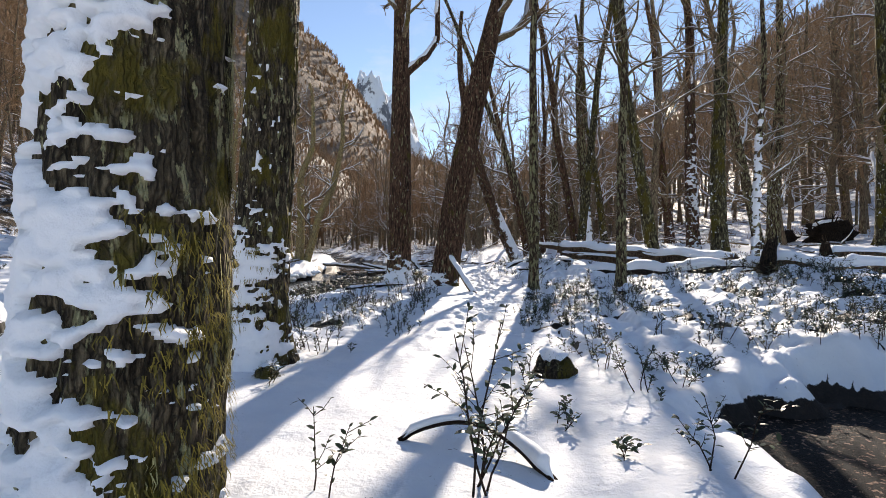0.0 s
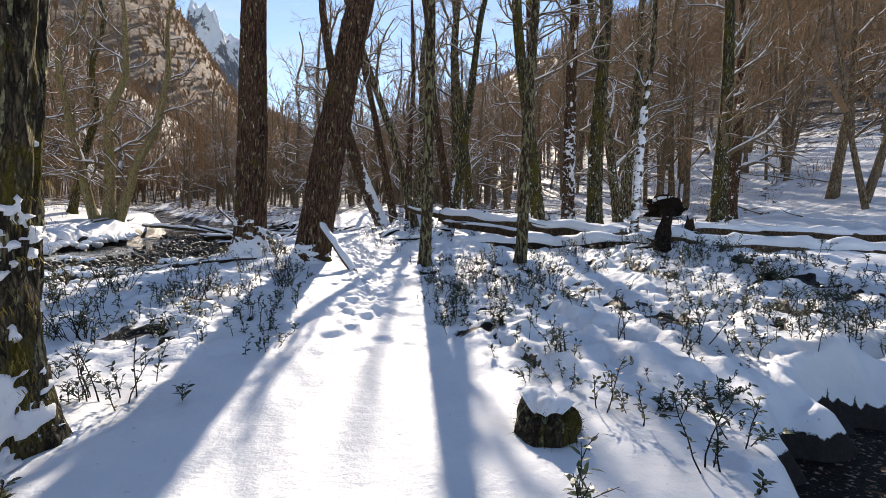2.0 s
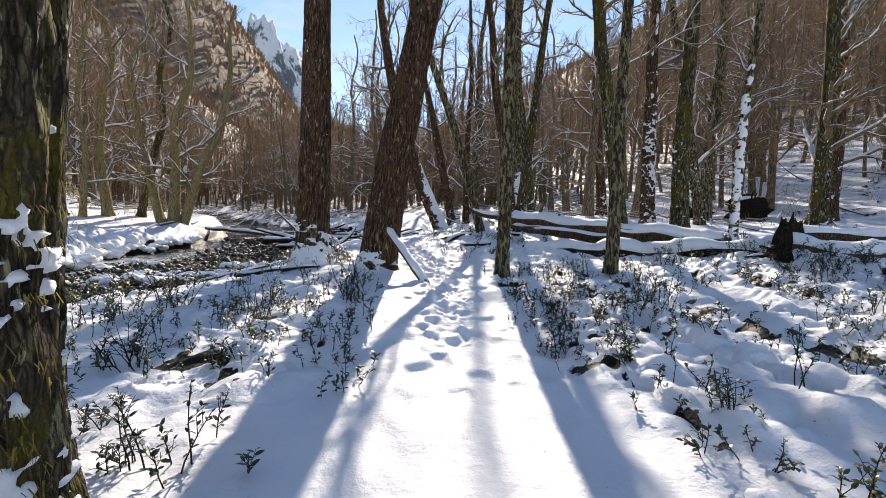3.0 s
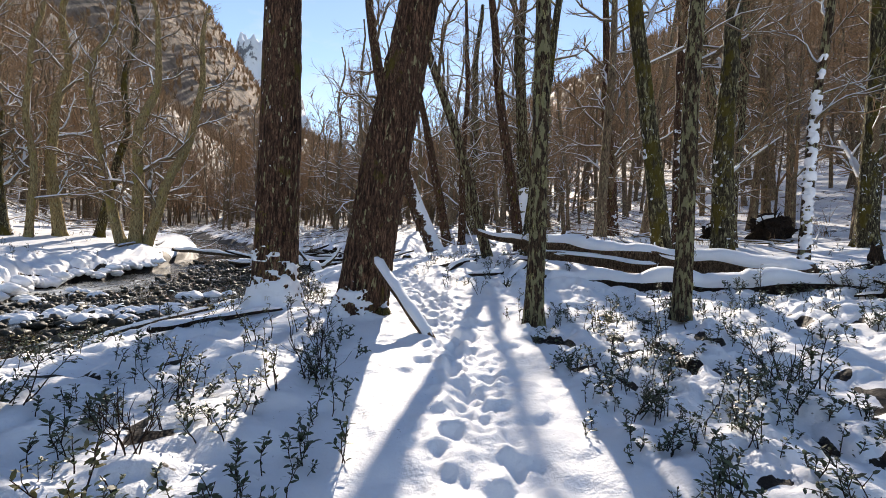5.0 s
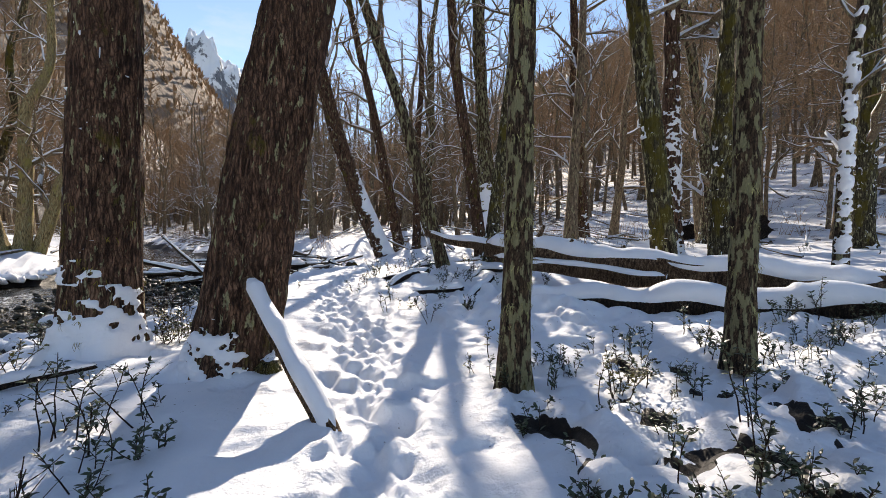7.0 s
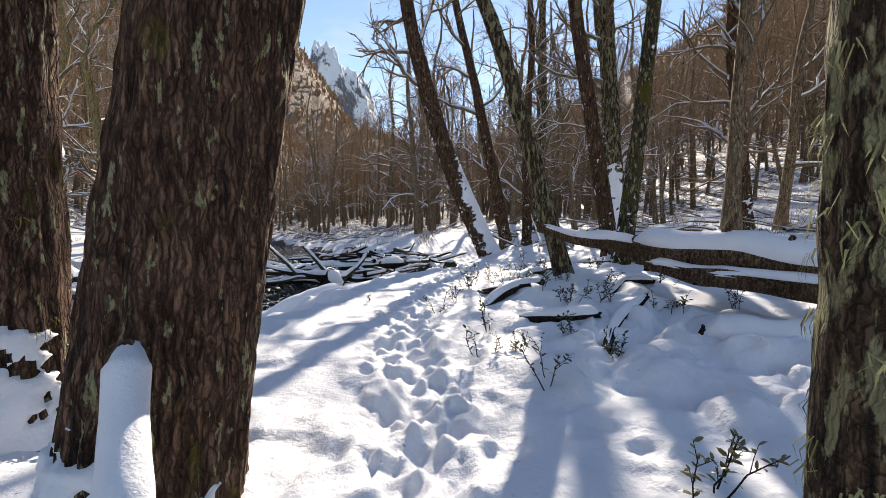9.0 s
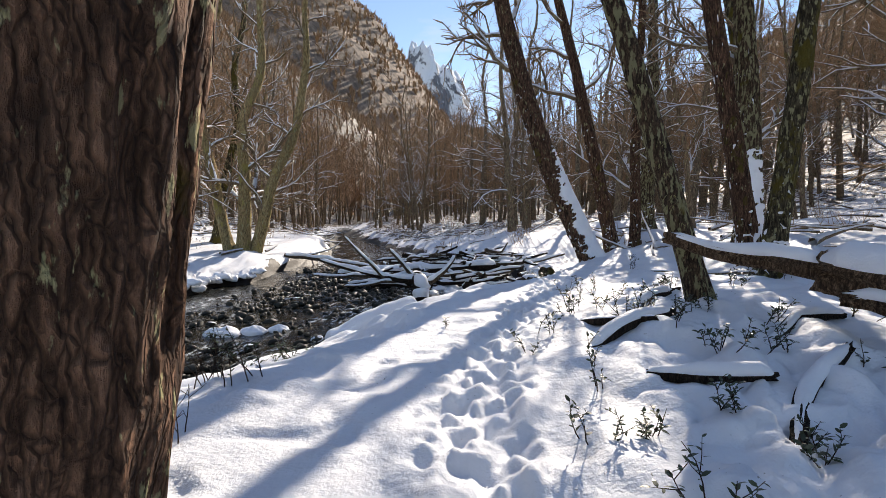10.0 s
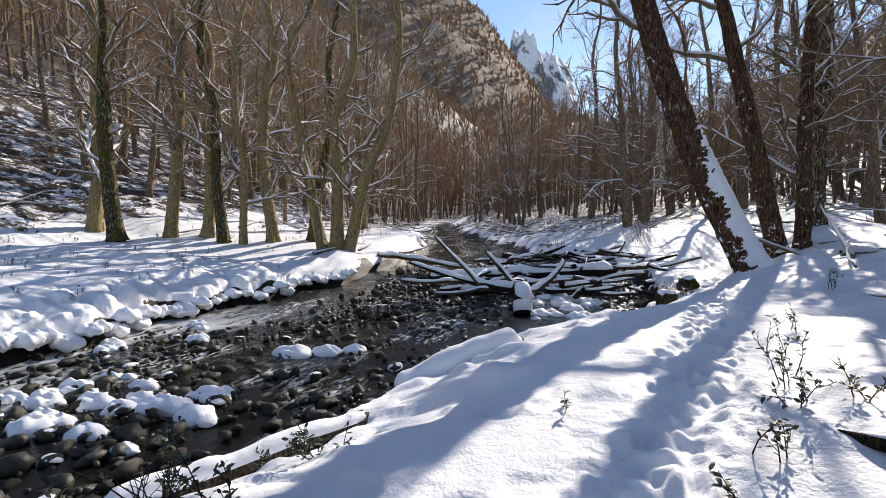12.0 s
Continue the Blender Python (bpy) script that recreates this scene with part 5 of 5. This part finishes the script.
def plant_shrubs():
    rng = np.random.default_rng(31)
    kinds = []
    for k in range(14):
        kind = (0, 2, 0, 1, 2, 3, 0)[k % 7]
        kinds.append(make_shrub(300 + k, (0.34, 0.55, 0.26, 0.42)[kind] * rng.uniform(0.85, 1.2), (4, 3, 6, 4)[kind], 0.052, kind, 1.0))
    areas = ((1.8, 8.5, 4.6, 11.5, 84), (2.6, 9.0, 10.5, 13.5, 30), (-4.6, -0.2, 7.6, 13.2, 60), (1.9, 4.4, 13.2, 19.0, 12), (-3.0, -0.4, 14, 19, 14), (1.9, 5.5, 17, 27, 12), (-4.2, -1.6, 3.4, 7.6, 16))
    k = 0
    for x0, x1, y0, y1, n in areas:
        made = 0
        while made < n:
            x, y = rng.uniform(x0, x1), rng.uniform(y0, y1)
            if not free_spot(x, y) or vnoise(x * 0.7, y * 0.7, 4.0) < rng.uniform(-0.9, 0.1):
                continue
            m = pose(x, y, lz(x, y), rng.normal(0, 8), rng.normal(0, 8), rng.uniform(0, 360))
            if k < 14:
                kinds[k].matrix_basis = m
            else:
                copy_thing(kinds[int(rng.integers(14))], m)
            made += 1
            k += 1
    # single plants close to the start of the walk
    for x, y, h, st, sd in ((0.2, 2.85, 0.95, 6, 401), (-0.62, 2.8, 0.5, 2, 402), (-1.26, 6.6, 0.3, 1, 421), (-1.75, 6.75, 0.5, 1, 422), (-1.9, 6.9, 0.45, 1, 423), (-1.6, 7.1, 0.4, 1, 424), (2.35, 4.9, 0.4, 3, 425), (2.6, 5.4, 0.35, 4, 426), (1.75, 3.1, 0.6, 3, 403), (-0.4, 2.2, 0.3, 2, 404), (1.0, 3.9, 0.28, 3, 405), (0.75, 4.3, 0.5, 3, 406), (1.15, 3.3, 0.3, 2, 407)):
        e = make_shrub(sd, h, st, 0.062, 1, 1.5)
        e.location = on(x, y, 0)
    for x, y, h, st, sd in ((1.95, 18.6, 0.4, 3, 440), (2.3, 19.3, 0.35, 4, 441), (2.7, 20.8, 0.4, 3, 442), (1.75, 18.1, 0.3, 3, 443), (3.2, 22.0, 0.4, 3, 444), (0.7, 19.2, 0.2, 2, 445), (2.2, 17.3, 0.45, 3, 446), (2.0, 16.3, 0.4, 3, 447), (2.5, 15.5, 0.45, 3, 448), (-1.2, 16.0, 0.55, 4, 449), (-0.8, 15.6, 0.5, 3, 450), (-1.9, 17.0, 0.5, 4, 451)):
        e = make_shrub(sd, h, st, 0.055, 1, 1.0)
        e.location = on(x, y, 0)
    for x, y, h, st, sd in ((-0.8, 15.3, 0.45, 7, 460), (-0.6, 15.6, 0.4, 6, 461), (-6.2, 17.0, 0.4, 5, 462), (2.4, 27.0, 0.45, 7, 463), (3.0, 28.4, 0.4, 6, 464)):
        e = make_shrub(sd, h, st, 0.06, 3, 1.6)
        e.location = on(x, y, 0)
    # leafless bushes
    for x, y, h, st, sd in ((-0.55, 11.2, 0.65, 9, 430), (-1.7, 9.7, 0.5, 7, 431), (-2.7, 8.7, 0.55, 8, 432), (3.9, 10.2, 0.6, 8, 433), (-3.2, 10.9, 0.5, 7, 434), (-1.3, 17.4, 0.6, 8, 435), (-0.9, 16.3, 0.5, 7, 436)):
        e = thing("bare_bush", on(x, y, 0), "leafless thin-twigged brown bush growing out of snow", "bush", "leafless bushes")
        tagged(part("bush_body", shrub_geo(sd, h, st, 0.05, 1.6)[0], STEM, e), kind="stuff")
    # a tufted clump of dead stems
    for x, y, r, sd in ((1.25, 5.4, 0.23, 410), (-2.0, 5.45, 0.13, 412), (0.36, 13.95, 0.12, 418), (2.3, 26.2, 0.22, 415), (2.9, 27.4, 0.22, 416)):
        rg = np.random.default_rng(sd)
        e = thing("moss_clump", on(x, y, -0.03), "dark brown mossy grass clump with snow behind it", "grass clump")
        n, m = 26, 14
        th, ph = np.meshgrid(np.linspace(0, 2 * math.pi, n + 1)[:-1], np.linspace(0.03, 1.55, m))
        k2 = 1 + 0.55 * fbm(np.cos(th) * np.sin(ph) * 1.6 + sd, np.sin(th) * np.sin(ph) * 1.6, np.cos(ph) * 1.6, 3)
        v = np.stack([np.cos(th) * np.sin(ph) * r * k2, np.sin(th) * np.sin(ph) * r * k2, np.cos(ph) * r * 1.25 * k2], -1)
        gm = Geo()
        gm.add(v, grid_faces(m, n))
        part("mound", gm, BARK_OLD, e)
        g = Geo()
        for _ in range(800):
            a, c2 = int(rg.integers(m - 2)), int(rg.integers(n))
            b = v[a, c2]
            o = b / (np.linalg.norm(b) + 1e-9)
            tip = b + o * rg.uniform(0.015, 0.05) + np.array([rg.normal(0, 0.02), rg.normal(0, 0.02), rg.uniform(-0.09, 0.02)])
            w = np.cross(o, (0, 0, 1.0)) * 0.005
            g.add([b - w, b + w, tip], [[0, 1, 2]])
        tagged(part("grass", g, STEM if r > 0.2 else LEAF_GOLD, e, "", False), kind="stuff")
        gc = Geo()
        top = v * 1.06 + np.array([0.0, 0.05 * r, 0.02])
        gc.add(top[: m // 2], grid_faces(m // 2, n))
        part("snow_cap", gc, SNOW_CAP, e, "snow on top of the clump")


plant_shrubs()


def undergrowth():
    """Shrubs and bare twigs past counting, further off."""
    rng = np.random.default_rng(33)
    kinds = [shrub_geo(500 + k, rng.uniform(0.16, 0.36), 2, 0.055, 0.8) for k in range(8)]
    gs, gl = Geo(), Geo()
    n = 0
    while n < 950:
        u = rng.uniform()
        x, y = (rng.uniform(1.6, 9), rng.uniform(4.0, 13.5)) if u < 0.3 else (rng.uniform(2, 18), rng.uniform(5.5, 30)) if u < 0.62 else (rng.uniform(-5, 4), rng.uniform(8, 13.5)) if u < 0.85 else (rng.uniform(-22, -10), rng.uniform(18, 40))
        if not free_spot(x, y) or (y > 14 and x < 6 and x > -8) or vnoise(x * 0.6, y * 0.6, 9.0) < rng.uniform(-0.6, 0.4):
            continue
        m = pose(x, y, lz(x, y), 0, 0, rng.uniform(0, 360)) @ Matrix.Scale(rng.uniform(0.6, 1.2), 4)
        s, l = kinds[n % 8]
        gs.merge(s, m)
        gl.merge(l, m)
        n += 1
    tagged(new("undergrowth_stems", gs.mesh("undergrowth_stems", STEM)), "thin stems of low forest undergrowth in snow", "undergrowth", kind="stuff")
    tagged(new("undergrowth_leaves", gl.mesh("undergrowth_leaves", LEAF, False)), "dark evergreen leaves of low undergrowth in snow", "undergrowth", kind="stuff")
    # bare brush and fallen branches under the trees
    gb, gf = Geo(), Geo()
    n = 0
    while n < 800:
        x, y = rng.uniform(-45, 45), rng.uniform(22, 90)
        if river_offset(x, y) < 0.8 or (y < 32 and -11 < x < 9) or (-22 < x < -9 and y < 37) or abs(x - float(np.interp(y, TRACK_Y, TRACK_X))) < 1.5:
            continue
        z = float(land(x, y, False))
        h = rng.uniform(0.5, 1.6)
        for _ in range(10):
            t = rng.uniform(0, 6.28)
            b = np.array([x + rng.normal(0, 0.2), y + rng.normal(0, 0.2), z - 0.1])
            tip = b + np.array([math.cos(t) * h * 0.6, math.sin(t) * h * 0.6, h * rng.uniform(0.5, 1.1)])
            w = np.array([-math.sin(t), math.cos(t), 0.2]) * 0.014
            gb.add([b - w, b + w, tip], [[0, 1, 2]])
        n += 1
    n = 0
    while n < 330:
        x, y = rng.uniform(-28, 32), rng.uniform(19, 60)
        if river_offset(x, y) < 0.3 or abs(x - float(np.interp(y, TRACK_Y, TRACK_X))) < 1.6 or (x < 5.5 and x > -2 and y < 26) or (-9 > x > -16 and y < 33):
            continue
        z = lz(x, y)
        t = rng.uniform(0, 3.14)
        L = rng.uniform(1.0, 4.0)
        w = wander(rng, (x, y, z + 0.06), (math.cos(t), math.sin(t), rng.uniform(0, 0.25)), L, 5, 0.18)
        tube(gf, w, np.linspace(rng.uniform(0.03, 0.1), 0.015, 6), 6, False)
        n += 1
    tagged(new("brush", gb.mesh("brush", TWIG, False)), "bare brown brush under the trees", "brush", kind="stuff")
    tagged(new("fallen_branches", gf.mesh("fallen_branches", LIMB)), "fallen branches dusted with snow under the trees", "branches", kind="stuff")


undergrowth()


# ---- stones of the stream ----
def stone_mesh(seed):
    rng = np.random.default_rng(seed)
    n, m = 8, 5
    th, ph = np.meshgrid(np.linspace(0, 2 * math.pi, n + 1)[:-1], np.linspace(0.12, math.pi - 0.5, m))
    k = 1 + 0.5 * vnoise(np.cos(th) * np.sin(ph) * 1.4 + seed, np.sin(th) * np.sin(ph) * 1.4, np.cos(ph) * 1.4)
    v = np.stack([np.cos(th) * np.sin(ph), np.sin(th) * np.sin(ph) * rng.uniform(0.6, 0.9), np.cos(ph) * rng.uniform(0.45, 0.7)], -1) * k[..., None]
    g = Geo()
    g.add(v, grid_faces(m, n))
    i = np.arange(n)
    g.add(np.vstack([v[0], v[0].mean(0) + (0, 0, 0.02)]), np.stack([i, np.full(n, n), (i + 1) % n], -1))
    return g


def cap_mesh(seed):
    n, m = 14, 7
    th, ph = np.meshgrid(np.linspace(0, 2 * math.pi, n + 1)[:-1], np.linspace(0.03, 1.45, m))
    k = 1 + 0.2 * vnoise(np.cos(th) * 1.6 + seed, np.sin(th) * 1.6, ph)
    g = Geo()
    g.add(np.stack([np.cos(th) * np.sin(ph) * 0.98 * k, np.sin(th) * np.sin(ph) * 0.8 * k, 0.22 + 0.42 * np.cos(ph) ** 0.7], -1), grid_faces(m, n))
    return g


def lay_stones():
    rng = np.random.default_rng(44)
    geos = [stone_mesh(600 + k) for k in range(7)]
    meshes = [g.mesh("stone", STONE, True) for g in geos]
    caps = [cap_mesh(620 + k).mesh("snow_cap", SNOW_CAP) for k in range(3)]
    loose = Geo()
    near = made = 0
    while made < 2200:
        y = rng.uniform(14, 36)
        c, w = float(np.interp(y, RIVER_Y, RIVER_X)), float(np.interp(y, RIVER_Y, RIVER_W))
        x = c + w * rng.uniform(-1.0, 1.06)
        bar = float(vnoise(x * 0.35 + 2, y * 0.3, 6.0)) + 0.35 * (x - c) / w
        if bar < rng.uniform(-0.5, 0.35):
            continue
        size = 0.045 + 0.13 * rng.uniform() ** 2.2
        z = float(water_level(y)) + 0.02 * rng.normal() + 0.035 * max(0, bar)
        m = pose(x, y, z, rng.normal(0, 12), rng.normal(0, 12), rng.uniform(0, 360)) @ Matrix.Scale(size, 4)
        k = int(rng.integers(7))
        made += 1
        if near < 290 and 18.5 < y < 25.5 and size > 0.075:
            ob = new("stone", meshes[k])
            ob.matrix_basis = m
            ob.parent = ground
            near += 1
            if size > 0.11 and rng.uniform() < 0.22:
                cp = new("snow_cap", caps[k % 3])
                cp.parent = ob
        else:
            loose.merge(geos[k], m)
    ob = new("stream_stones", loose.mesh("stream_stones", STONE, True))
    tagged(ob, "dark wet rounded stones of the stream bed", "stones", kind="stuff")
    # snow lying on bars of stones
    bars = [(-4.9, 23.6, 0.3), (-4.3, 23.9, 0.24), (-3.8, 24.2, 0.2)]
    for x0, x1, y0, y1, n, r1 in ((-7.9, -4.4, 19.6, 21.8, 26, 0.3), (-0.9, 1.7, 27.4, 32.2, 30, 0.3), (-9.5, -7.5, 22.5, 26.0, 8, 0.3)):
        bars += [(rng.uniform(x0, x1), rng.uniform(y0, y1), rng.uniform(0.11, r1)) for _ in range(n)]
    lumps = [(x, y, r, float(water_level(y)) - 0.02, "lumpy patch of snow lying on stream stones") for x, y, r in bars]
    for y in np.arange(15.0, 33.0, 0.36):
        c, w = float(np.interp(y, RIVER_Y, RIVER_X)), float(np.interp(y, RIVER_Y, RIVER_W))
        xs = np.linspace(c - w - 1.5, c - w + 1.2, 60)
        gone = np.abs(river_offset(xs, np.full(60, y)) - rng.uniform(0.0, 0.3))
        x = float(xs[int(np.argmin(gone))])
        lumps.append((x, float(y), rng.uniform(0.14, 0.34), float(water_level(y)) + rng.uniform(0.12, 0.42), "round lump of snow hanging over the stream bank"))
    for x, y, r, z, label in lumps:
        rg = np.random.default_rng(int(abs(x * 100 + y * 7)))
        e = thing("snow_patch", (x, y, z), label, "snow")
        n, m2 = 26, 9
        th, ph = np.meshgrid(np.linspace(0, 2 * math.pi, n + 1)[:-1], np.linspace(0.02, 2.3, m2))
        kk = 1 + 0.45 * fbm(np.cos(th) * 1.8 + x, np.sin(th) * 1.8 + y, ph * 0.8, 3)
        g = Geo()
        g.add(np.stack([np.cos(th) * np.sin(ph) * r * kk * 1.3, np.sin(th) * np.sin(ph) * r * kk * 0.85, 0.03 + 0.55 * r * np.cos(ph) * (1 + 0.5 * vnoise(np.cos(th) * np.sin(ph) * 3 + x, np.sin(th) * np.sin(ph) * 3 + y, 1.0))], -1), grid_faces(m2, n))
        part("snow_body", g, SNOW_CAP, e)


lay_stones()
